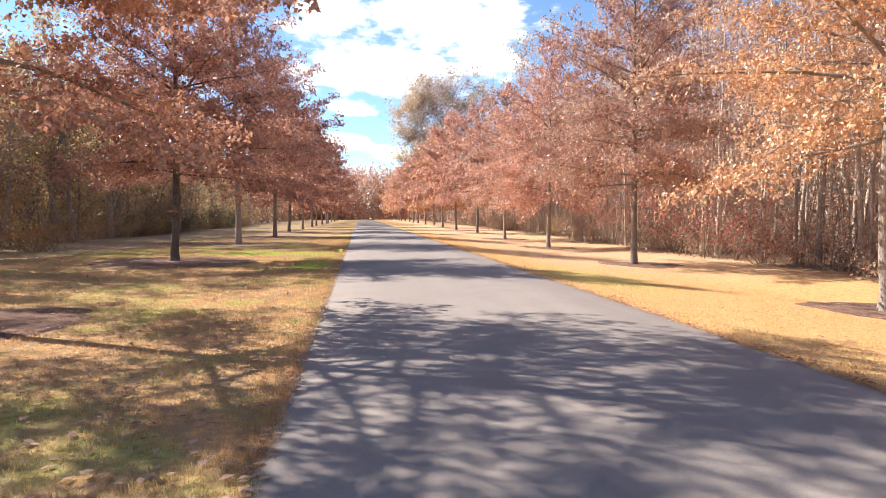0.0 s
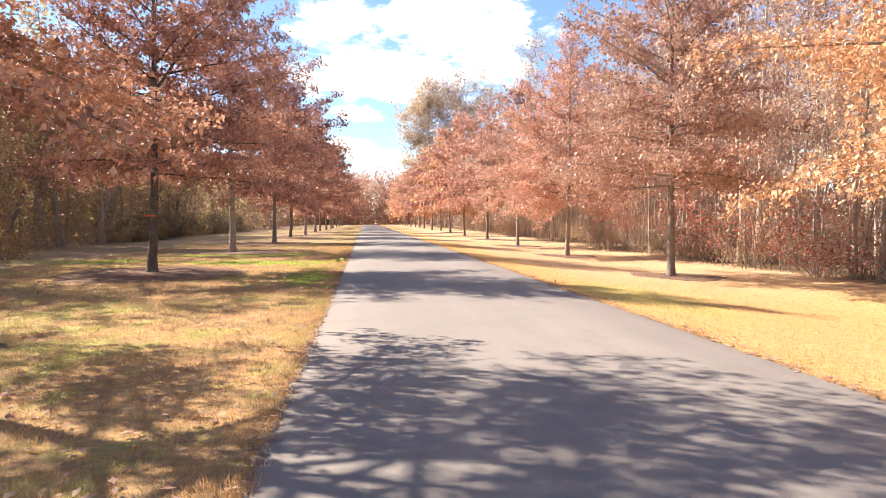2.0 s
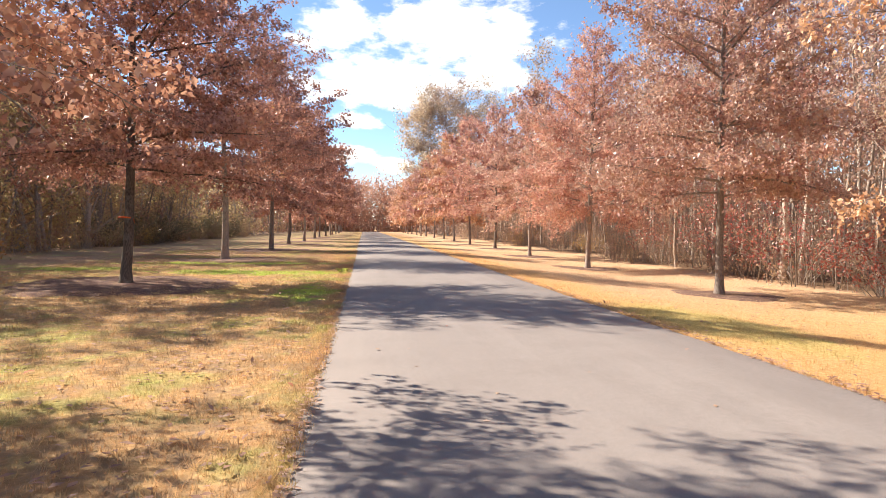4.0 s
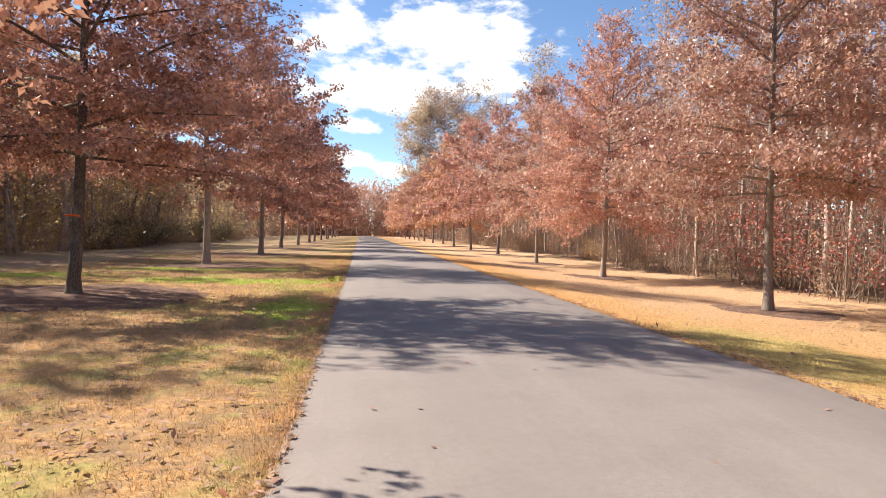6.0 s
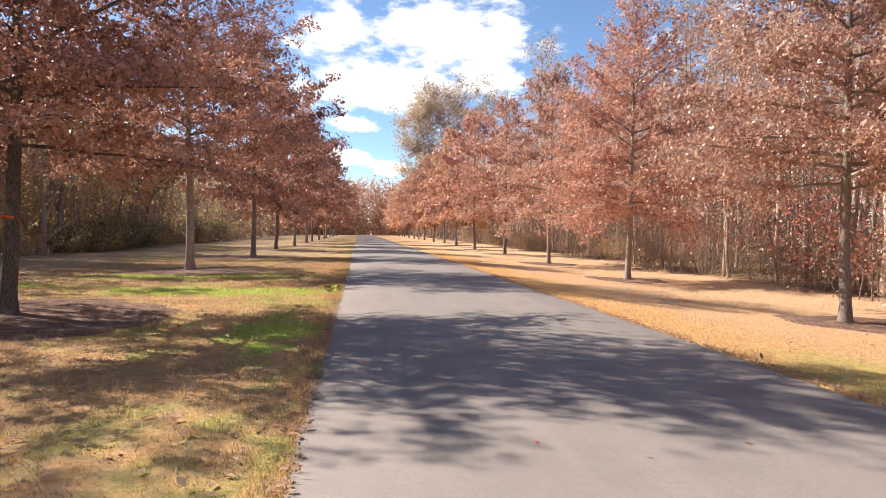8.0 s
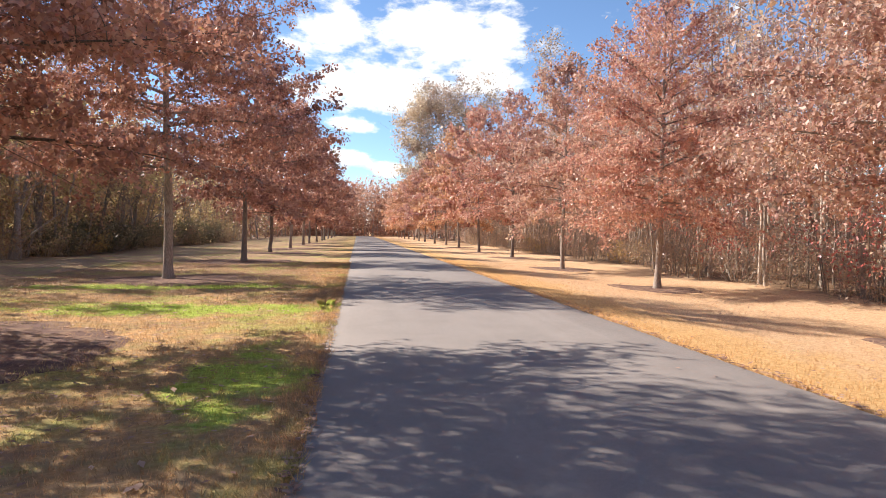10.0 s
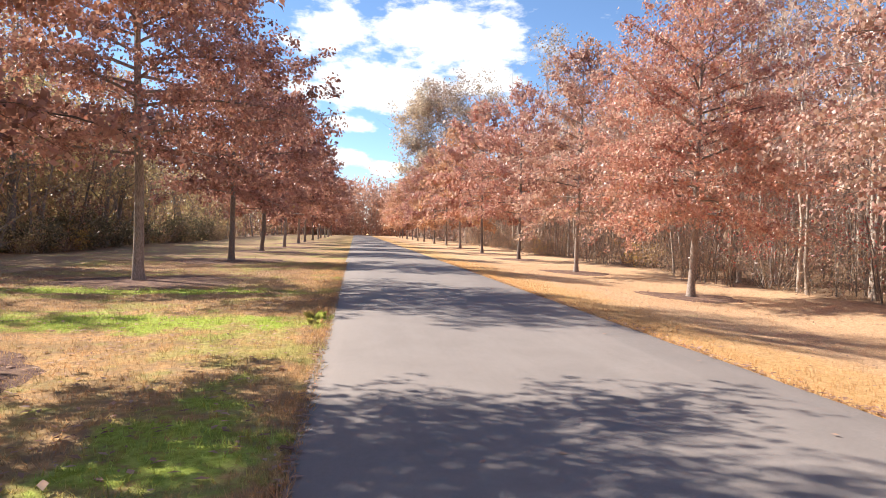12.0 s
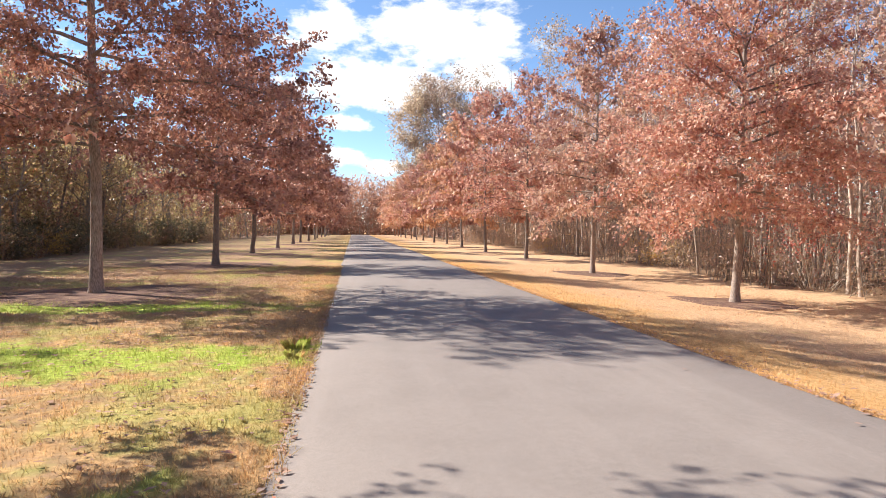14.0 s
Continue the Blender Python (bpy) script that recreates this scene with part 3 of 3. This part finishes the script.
middle = {-1: [oak_tree(45, 11.6, 5.2, 18000, 0.165, oak_leaf, 46, False, cone=0.1, inner=0.12), oak_tree(47, 11.2, 5.2, 18000, 0.165, oak_leaf, 46, False, base=2.6, cone=0.2, inner=0.12)],
          1: [oak_tree(48, 11.2, 5.0, 16500, 0.165, tan_leaf, 44, False, cone=0.3, inner=0.12), oak_tree(46, 11.0, 5.0, 16500, 0.165, copper_leaf, 44, False, cone=0.3, inner=0.12)]}
far = {-1: [oak_tree(53, 11.2, 5.4, 7200, 0.3, oak_leaf, 30, False, base=2.5, cone=0.1), oak_tree(54, 11.6, 5.3, 7200, 0.3, oak_leaf, 30, False, base=2.6, cone=0.1)],
       1: [oak_tree(51, 11.0, 5.2, 6600, 0.3, copper_leaf, 28, False, cone=0.1), oak_tree(52, 11.4, 5.2, 6600, 0.3, gold_leaf, 28, False, cone=0.2)]}
rng = np.random.default_rng(5)


def oak_at(i, x, y, size, label, row, wide, along_row, heroes, lean=0.0):
    side = -1 if x < 0 else 1
    src = far[side][i % 2] if y > 56 else middle[side][i % 2] if y > 37 or y < 0 else heroes[i - 1]
    z = float(ground_z(x, y))
    m = pose(x, y, z, rng.normal(0, 0.6) - lean, rng.normal(0, 0.6), 180 * (i // 3 % 2) + rng.uniform(-8, 8))
    m = m @ Matrix.Diagonal((size * wide, size * along_row, size * rng.uniform(0.97, 1.06), 1))
    return tagged(copy_thing(src, m), label, "tree", row)


for i, y in enumerate(LEFT_Y):
    x = (-5.7, -5.75, -5.73, -5.99, -5.71)[i] if i < 5 else -5.9 + 0.15 * math.sin(i * 2.1)
    oak_at(i, x, y, 0.97 if i == 2 else 1.04, "rust-brown autumn pin oak on the lawn beside the road", "oaks along the shaded verge", 1.0, (0.8, 0.86, 0.88)[i] if i < 3 else 0.78, near_left, 2.5 if i == 2 else 0.0)
for i, y in enumerate(RIGHT_Y):
    x = (9.65, 9.65, 9.52, 9.74, 9.7, 9.75)[i] if i < 6 else 9.65 + 0.12 * math.sin(i * 1.7)
    kind = "golden-orange autumn pin oak on the dry lawn" if i == 1 else "copper-red autumn pin oak on the dry golden lawn"
    oak_at(i, x, y, (0.98, 1.0, 0.98, 0.98, 0.9, 0.95)[i] if i < 6 else 1.0, kind, "oaks along the sunny verge", 0.94, 0.92, near_right)
for ob in (*near_left, *near_right, *middle[-1], *middle[1], *far[-1], *far[1]):
    for o in (*ob.children_recursive, ob):
        bpy.data.objects.remove(o)


# ---- mulch rings ----
def mulch_ring(x, y, r, seed):
    n, rings = 56, (0.0, 0.35, 0.7, 0.92, 1.0)
    v, f = [], []
    for a, s in enumerate(rings):
        for b in range(n):
            t = 2 * math.pi * b / n
            rr = r * s * (1 + 0.22 * noise.noise((math.cos(t) * 1.5 + seed, math.sin(t) * 1.5, s)) + 0.10 * noise.noise((math.cos(t) * 5 + seed, math.sin(t) * 5, s)))
            px, py = x + rr * 1.05 * math.cos(t), y + rr * math.sin(t)
            h = (0.05, 0.042, 0.028, 0.012, -0.02)[a] + 0.012 * noise.noise((px * 5, py * 5, 0))
            v.append((px - x, py - y, float(ground_z(px, py)) + h))
    for a in range(len(rings) - 1):
        for b in range(n):
            f.append((a * n + b, a * n + (b + 1) % n, (a + 1) * n + (b + 1) % n, (a + 1) * n + b))
    ob = part("mulch_ring", quads_mesh("mulch_ring", v, f, mulch, True))
    ob.location = (x, y, 0)
    return tagged(ob, "dark reddish bark mulch ring round an oak's foot", "mulch ring", "mulch rings")


for i, y in enumerate(LEFT_Y[1:9]):
    mulch_ring(-5.75, y, 2.0 if i == 0 else 2.5, i * 3.1)
for i, y in enumerate(RIGHT_Y[1:8]):
    mulch_ring(9.65, y, 1.5, 40 + i * 2.7)

# ---- marker ribbon on one oak ----
tb = Tubes()
ang = np.linspace(0, 2 * math.pi, 17)
for dz in (0.0, 0.018):
    tb.add(np.column_stack([0.158 * np.cos(ang), 0.158 * np.sin(ang), dz + 0.006 * np.sin(3 * ang)]), np.full(17, 0.011), 5)
tb.add([(0.15, 0, 0.0), (0.19, -0.02, -0.03), (0.21, -0.03, -0.12)], [0.012, 0.01, 0.008], 4)
ribbon = part("marker_ribbon", tb.mesh("marker_ribbon", ribbon_mat))
ribbon.location = (-5.73, 17.45, 1.57)
tagged(ribbon, "bright orange plastic ribbon tied round an oak trunk", "ribbon")

# ---- woodland on both sides ----
slim = [wood_tree(100 + i, h, n, 0.138, wood_leaf) for i, (h, n) in enumerate(((9.0, 1000), (11.0, 880), (13.0, 1350), (7.5, 750), (15.0, 1350), (10.0, 620)))]
rng = np.random.default_rng(8)
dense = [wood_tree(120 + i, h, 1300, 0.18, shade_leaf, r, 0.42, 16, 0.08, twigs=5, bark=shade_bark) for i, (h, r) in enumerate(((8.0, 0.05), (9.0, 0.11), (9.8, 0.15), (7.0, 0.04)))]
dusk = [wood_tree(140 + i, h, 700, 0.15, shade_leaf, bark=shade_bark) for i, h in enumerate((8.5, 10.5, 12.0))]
for side, count in ((-1, 76), (1, 155)):
    for i in range(count):
        y = -6 + 72 * ((i + rng.uniform(0, 1)) / count) ** 1.1
        deep = rng.uniform(0, 1) ** 1.3 * 8
        x = 14.6 + deep if side > 0 else -16.8 - 0.8 * deep
        src = slim[rng.integers(0, 6)] if side > 0 else dense[rng.integers(0, 4)]
        sc = rng.uniform(0.75, 1.1) if side > 0 else rng.uniform(0.95, 1.2) if rng.uniform() < 0.7 else rng.uniform(1.35, 1.55)
        tilt = 1.8 if side > 0 else 6.0
        m = pose(x, y, float(ground_z(x, y)), rng.normal(0, tilt), rng.normal(0, tilt), rng.uniform(0, 360)) @ Matrix.Diagonal((sc, sc, sc, 1))
        label = "slender grey-brown woodland tree with sparse dry leaves" if side > 0 else "shaded woodland tree with dry brown and olive leaves"
        tagged(copy_thing(src, m), label, "tree", "woodland edge trees")
for i in range(40):
    y = 8 + 58 * ((i + rng.uniform(0, 1)) / 40) ** 1.2
    x = -16.6 - 2.6 * rng.uniform(0, 1)
    sc = rng.uniform(0.7, 1.15)
    m = pose(x, y, float(ground_z(x, y)), rng.normal(0, 9), rng.normal(0, 7), rng.uniform(0, 360)) @ Matrix.Diagonal((sc * 1.3, sc * 1.3, sc, 1))
    tagged(copy_thing(dusk[i % 3], m), "thin shade-darkened woodland tree with sparse dry leaves", "tree", "woodland edge trees")
# the ones up to y 24.5 are out of view, added to shade the lawn
for i, y in enumerate((12.5, 15.0, 16.6, 19.0, 21.0, 24.5, 31.0, 38.5, 41.5, 47.0)):
    m = pose(-18.0 - 0.9 * (i % 3), y, float(ground_z(-18, y)), rng.normal(0, 3), rng.normal(0, 3), rng.uniform(0, 360)) @ Matrix.Diagonal((1.5, 1.5, 1.42, 1))
    tagged(copy_thing(dense[1 + i % 2], m), "taller added woodland tree with dry brown and olive leaves", "tree", "woodland edge trees")
for ob in (*slim, *dense, *dusk):
    for o in (*ob.children_recursive, ob):
        bpy.data.objects.remove(o)


def undergrowth(seed, x0, direction, count, per, low, material, size, bark):
    """Thin stems and sparse leaves along the foot of the woodland."""
    rng = np.random.default_rng(seed)
    tb, spots = Tubes(), []
    for _ in range(count):
        y = -4 + 100 * rng.uniform(0, 1) ** 1.25
        x = x0 + direction * (rng.uniform(0, 1) ** 1.6 * 9 + 0.8 * math.sin(y * 0.5))
        h = rng.uniform(0.5, 2.4) if rng.uniform() < low else rng.uniform(2.5, 6.5)
        p = limb_path((x, y, float(ground_z(x, y)) - 0.1), rng.uniform(0, 6.28), rng.uniform(*((76, 90) if low < 0.6 else (45, 88))), h, rng.uniform(-22, 5) if low < 0.6 else rng.uniform(-55, 10), rng, 4)
        tb.add(p, np.linspace(0.006 + 0.004 * h, 0.003, 5), 3)
        spots += [along(p, q) for q in (0.25, 0.45, 0.6, 0.75, 0.9, 0.99)]
        for s in (0.5, 0.75):
            q = limb_path(along(p, s), rng.uniform(0, 6.28), rng.uniform(10, 60), h * 0.35, 0, rng, 3)
            tb.add(q, np.linspace(0.005, 0.002, 4), 3)
            spots += [along(q, 0.5), along(q, 0.99)]
    spots = np.array(spots)
    at = spots[rng.integers(0, len(spots), count * per)] + rng.normal(0, 0.2, (count * per, 3))
    at[:, 2] = np.maximum(at[:, 2], -0.35)
    bush = new("undergrowth")
    part("stems", tb.mesh("stems", bark), bush)
    part("foliage", leaf_mesh("foliage", at, size, rng, material, 0.2), bush)
    return tagged(bush, "tangled brown undergrowth along the woodland edge", "undergrowth", kind="stuff")


undergrowth(61, 14.2, 1, 1700, 54, 0.45, brush_leaf, 0.095, wood_bark)
undergrowth(63, 13.7, 1, 420, 80, 0.97, brush_leaf, 0.1, wood_bark)
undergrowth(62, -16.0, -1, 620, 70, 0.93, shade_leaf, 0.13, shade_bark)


def far_woods(seed, box, trunks, leaves, leaf_len, material, top, name_label, bark=None):
    """Distant woodland: trunks and masses of leaves within a box of the plan."""
    rng = np.random.default_rng(seed)
    x0, x1, y0, y1 = box
    tb, cs = Tubes(), []
    for _ in range(trunks):
        x, y = rng.uniform(x0, x1), rng.uniform(y0, y1)
        h = top * rng.uniform(0.65, 1.1)
        p = np.array([(x + rng.normal(0, 0.3), y + rng.normal(0, 0.3), z) for z in np.linspace(-0.6, h, 5)])
        tb.add(p, np.linspace(0.010 * h, 0.02, 5), 5)
        cs += [(x, y, h * f, h) for f in (0.08, 0.2, 0.35, 0.5, 0.65, 0.8, 0.93)]
        for _ in range(4):
            q = limb_path(along(p, rng.uniform(0.4, 0.9)), rng.uniform(0, 6.28), rng.uniform(25, 60), h * 0.22, 0, rng, 3)
            tb.add(q, np.linspace(0.05, 0.01, 4), 3)
    cs = np.array(cs)
    c = cs[rng.integers(0, len(cs), leaves)]
    at = c[:, :3] + rng.normal(0, 1, (leaves, 3)) * (c[:, 3:4] * np.array([[0.11, 0.11, 0.06]]))
    at[:, 2] = np.maximum(at[:, 2], -0.2)
    woods = new("far_woods")
    part("trunks", tb.mesh("trunks", bark or wood_bark), woods)
    part("canopy", leaf_mesh("canopy", at, leaf_len, rng, material, 0.2), woods)
    return tagged(woods, name_label, "woods", kind="stuff")


far_woods(71, (20.5, 36, -10, 125), 330, 62000, 0.48, wood_leaf, 16.0, "tall brown woodland behind the sunny verge")
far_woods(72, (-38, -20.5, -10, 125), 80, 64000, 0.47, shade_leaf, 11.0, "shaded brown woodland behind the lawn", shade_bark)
far_woods(76, (-50, -31, -5, 120), 60, 26000, 0.65, shade_leaf, 15.5, "tall brown woodland deep behind the lawn", shade_bark)
far_woods(77, (38, 58, -5, 110), 120, 26000, 0.85, wood_leaf, 17.0, "dense brown woodland deep behind the verge")
far_woods(78, (14.8, 21, 64, 106), 90, 15000, 0.3, wood_leaf, 11.0, "slender woodland edge trees farther along the verge")
far_woods(79, (-22, -16.8, 64, 106), 60, 14000, 0.3, shade_leaf, 9.0, "shaded woodland edge trees farther along the lawn", shade_bark)
far_woods(73, (15, 40, 105, 230), 160, 34000, 0.6, wood_leaf, 18.0, "distant orange-brown woodland along the road")
far_woods(74, (-42, -17, 105, 230), 160, 30000, 0.6, shade_leaf, 14.0, "distant orange-brown woodland along the road")
far_woods(75, (-25, 30, 188, 222), 140, 40000, 0.85, haze_leaf, 16.0, "orange trees paled with painted haze closing the avenue's far end")

for seed, x, y, h, n, mat, label in ((81, 13.0, 150.0, 28.0, 9000, pale_leaf, "very tall pale yellow-green tree above the oaks"),
                                     (85, 18.6, 152.0, 31.0, 10000, pale_leaf, "very tall pale yellow-green tree above the oaks"),
                                     (86, 24.5, 150.0, 30.0, 9000, pale_leaf, "very tall pale yellow-green tree above the oaks"),
                                     (82, 23.5, 112.0, 28.0, 0, pale_leaf, "bare leafless tall tree above the oaks"),
                                     (83, 26.0, 96.0, 28.0, 2200, pale_leaf, "tall half-bare tree with yellow-green leaves"),
                                     (84, 25.0, 48.0, 17.5, 500, wood_leaf, "tall nearly bare tree behind the oaks")):
    t = wood_tree(seed, h, n, 0.5 if n > 2500 else 0.36, mat, 0.25, 0.52 if n > 2500 else 0.3, 34 if n else 16, 0.3, "tall_tree", True, 5)
    t.location = (x, y, 0)
    tagged(t, label, "tree")


def shrub(seed, x, y, r, h, n, material, label, size=0.11):
    """A low leafy shrub of many arching stems."""
    rng = np.random.default_rng(seed)
    bush, tb, spots = new("shrub"), Tubes(), []
    for i in range(26):
        a, d = rng.uniform(0, 6.28), r * 0.35 * rng.uniform(0, 1)
        p = limb_path((d * math.cos(a), d * math.sin(a), -0.1), a, rng.uniform(45, 85), h * rng.uniform(0.7, 1.15), rng.uniform(-50, 0), rng, 5)
        tb.add(p, np.linspace(0.014, 0.003, 6), 4)
        spots += [along(p, q) for q in (0.35, 0.5, 0.65, 0.8, 0.9, 0.99)]
    part("stem", tb.mesh("stem", wood_bark), bush)
    at = np.array(spots)[rng.integers(0, len(spots), n)] + rng.normal(0, 0.13 * r, (n, 3))
    at[:, 2] = np.maximum(at[:, 2], 0.03)
    part("foliage", leaf_mesh("foliage", at, size, rng, material, 0.2), bush)
    bush.location = (x, y, float(ground_z(x, y)))
    return tagged(bush, label, "shrub")


shrub(201, -13.6, 25.5, 1.3, 1.5, 900, yellow_leaf, "yellow-leaved shrub at the woodland edge")
shrub(202, -14.8, 23.0, 1.2, 1.9, 800, oak_leaf, "rust-orange shrub at the woodland edge")
rng = np.random.default_rng(77)
for i in range(18):
    y = 14 + 5.2 * i + rng.uniform(-1.5, 1.5)
    tall = rng.uniform(1.0, 3.0)
    tint, words = ((shade_leaf, "olive-brown leafy shrub in the shaded undergrowth"), (yellow_leaf, "yellowing shrub in the shaded undergrowth"), (shade_leaf, "olive-brown leafy shrub in the shaded undergrowth"))[i % 3]
    shrub(300 + i, -16.2 - rng.uniform(0, 3.0), y, 0.6 + 0.35 * tall, tall, int(420 + 260 * tall), tint, words)
for i in range(12):
    y = 47 + 4.0 * i + rng.uniform(-1.2, 1.2)
    shrub(340 + i, -16.9 - rng.uniform(0, 1.4), y, 2.1, rng.uniform(1.7, 2.6), 2600, dusk_leaf, "dark olive evergreen shrub in the woodland's shade", 0.19)
shrub(203, 15.2, 15.5, 1.4, 2.4, 900, oak_leaf, "reddish leafy shrub at the woodland edge")
for i, (x, y, h) in enumerate(((14.8, 25.6, 4.6), (14.6, 22.0, 4.2), (14.9, 32.8, 5.2), (14.2, 17.8, 2.2))):
    shrub(210 + i, x, y, 0.9 + 0.16 * h, h, int(300 * h), red_leaf, "red-leaved sapling at the edge of the woodland")
shrub(204, 15.0, 44.0, 1.2, 1.6, 700, yellow_leaf, "yellow-green shrub beneath the woodland trees")
shrub(205, 14.6, 60.0, 1.4, 1.8, 700, yellow_leaf, "yellow-green shrub beneath the woodland trees")


# ---- grass and fallen leaves ----
def grass(seed, count, x_edge, direction, width, y0, y1, tall, label, power=1.9):
    """Blades denser and taller along the road's edge, thinning out over the lawn."""
    rng = np.random.default_rng(seed)
    d = rng.uniform(0, 1, count) ** power * width
    x = x_edge + direction * (d - 0.04)
    y = y0 + (y1 - y0) * rng.uniform(0, 1, count) ** 1.5
    clump = np.array([noise.noise((a * 2.1, b * 2.1, 0.0)) for a, b in zip(x, y)])
    h = tall * rng.uniform(0.5, 1.3, count) * (1 + 0.6 * clump) * (1 + 0.3 * np.exp(-d / 0.12))
    a = rng.uniform(0, 6.283, count)
    lean = rng.normal(0, 0.45, (count, 2)) * h[:, None]
    wd = 0.0026 + 0.0014 * rng.uniform(0, 1, count) + 0.00016 * (y - y0)
    z = ground_z(x, y) - 0.012
    b0 = np.column_stack([x + wd * np.cos(a), y + wd * np.sin(a), z])
    b1 = np.column_stack([x - wd * np.cos(a), y - wd * np.sin(a), z])
    tip = np.column_stack([x + lean[:, 0], y + lean[:, 1], z + h])
    v = np.stack([b0, b1, tip], 1).reshape(-1, 3)
    ob = part("grass", quads_mesh("grass", v, np.arange(count * 3).reshape(-1, 3), grass_blade))
    return tagged(ob, label, "grass", kind="stuff")


grass(91, 280000, ROAD_L, -1, 10.0, -0.5, 40, 0.05, "short dry and green lawn grass beside the road", 1.45)
grass(92, 110000, ROAD_R, 1, 9.0, 0.5, 44, 0.045, "short dry golden lawn grass beside the road")
grass(93, 4000, ROAD_L + 0.05, -1, 0.35, -0.5, 40, 0.06, "taller ragged grass fringe along the asphalt edge", 1.0)


def leaf_litter(seed, x, y, length, lift=0.03):
    rng = np.random.default_rng(seed)
    z = np.where((x > ROAD_L) & (x < ROAD_R), 0.012, ground_z(x, y) + lift * rng.uniform(0.4, 1.3, len(x)))
    me = leaf_mesh("leaf_litter", np.column_stack([x, y, z]), length, rng, litter_leaf, 0.0, 0.92)
    return tagged(part("leaf_litter", me), "scattered curled brown fallen oak leaves", "fallen leaves", kind="stuff")


rng = np.random.default_rng(9)
n = 9000
leaf_litter(95, ROAD_L - 0.1 - 12 * rng.uniform(0, 1, n), -1 + 44 * rng.uniform(0, 1, n) ** 1.2, 0.085)
drift = rng.integers(0, 150, 5000)
leaf_litter(99, (ROAD_L - 0.5 - 9 * rng.uniform(0, 1, 150))[drift] - np.abs(rng.normal(0, 0.5, 5000)),
            (-1 + 40 * rng.uniform(0, 1, 150) ** 1.2)[drift] + rng.normal(0, 0.45, 5000), 0.06)
n = 1700
leaf_litter(96, ROAD_L + 0.05 - np.abs(rng.normal(0, 0.06, n)), -1 + 40 * rng.uniform(0, 1, n) ** 1.2, 0.07, 0.02)
n = 1900
leaf_litter(97, ROAD_R - 0.04 + np.abs(rng.normal(0, 0.10, n)), 0 + 40 * rng.uniform(0, 1, n) ** 1.2, 0.075, 0.03)
n = 1600
leaf_litter(98, ROAD_R + 0.2 + 10 * rng.uniform(0, 1, n), 0 + 45 * rng.uniform(0, 1, n), 0.08)

rng = np.random.default_rng(10)
leaf = leaf_mesh("fallen_leaf", [(0, 0, 0)], 0.06, rng, litter_leaf, 0.0, 0.9)
for i in range(34):
    x = rng.uniform(ROAD_L + 0.1, ROAD_R - 0.1)
    y = rng.uniform(1.5, 34)
    ob = part("fallen_leaf", leaf)
    ob.matrix_world = pose(x, y, 0.022, rng.uniform(-8, 8), rng.uniform(-8, 8), rng.uniform(0, 360))
    tagged(ob, "single curled brown leaf lying on the asphalt", "leaf", "leaves on the road")
ob = part("fallen_leaf", leaf_mesh("fallen_leaf", [(0, 0, 0)], 0.075, rng, red_leaf, 0.0, 0.9))
ob.matrix_world = pose(0.95, 10.75, 0.026, 4, -5, 70)
tagged(ob, "single bright red leaf lying on the asphalt", "leaf", "leaves on the road")


def grass_tuft(seed, x, y, r, tall):
    """A clump of long arching blades at the edge of the asphalt."""
    rng = np.random.default_rng(seed)
    n = 240
    a, d = rng.uniform(0, 6.283, n), r * np.sqrt(rng.uniform(0, 1, n))
    root = np.column_stack([0.6 * d * np.cos(a), d * np.sin(a), np.full(n, -0.03)])
    h = tall * rng.uniform(0.5, 1.15, n)
    out = np.column_stack([np.cos(a), np.sin(a), np.zeros(n)]) * (h * rng.uniform(0.2, 0.7, n))[:, None]
    side = np.column_stack([-np.sin(a), np.cos(a), np.zeros(n)]) * 0.0035
    mid = root + 0.35 * out + np.column_stack([np.zeros((n, 2)), 0.7 * h])
    tip = root + out + np.column_stack([np.zeros((n, 2)), h])
    v = np.stack([root - side, root + side, mid + 0.8 * side, tip, mid - 0.8 * side], 1).reshape(-1, 3)
    ob = part("grass_tuft", quads_mesh("grass_tuft", v, np.arange(n * 5).reshape(n, 5), grass_blade))
    ob.location = (x, y, float(ground_z(x, y)))
    return tagged(ob, "tall pale grass tuft at the asphalt's edge", "grass tuft", "grass tufts")


grass_tuft(401, -0.9, 22.1, 0.2, 0.15)
grass_tuft(402, -0.86, 21.5, 0.13, 0.11)
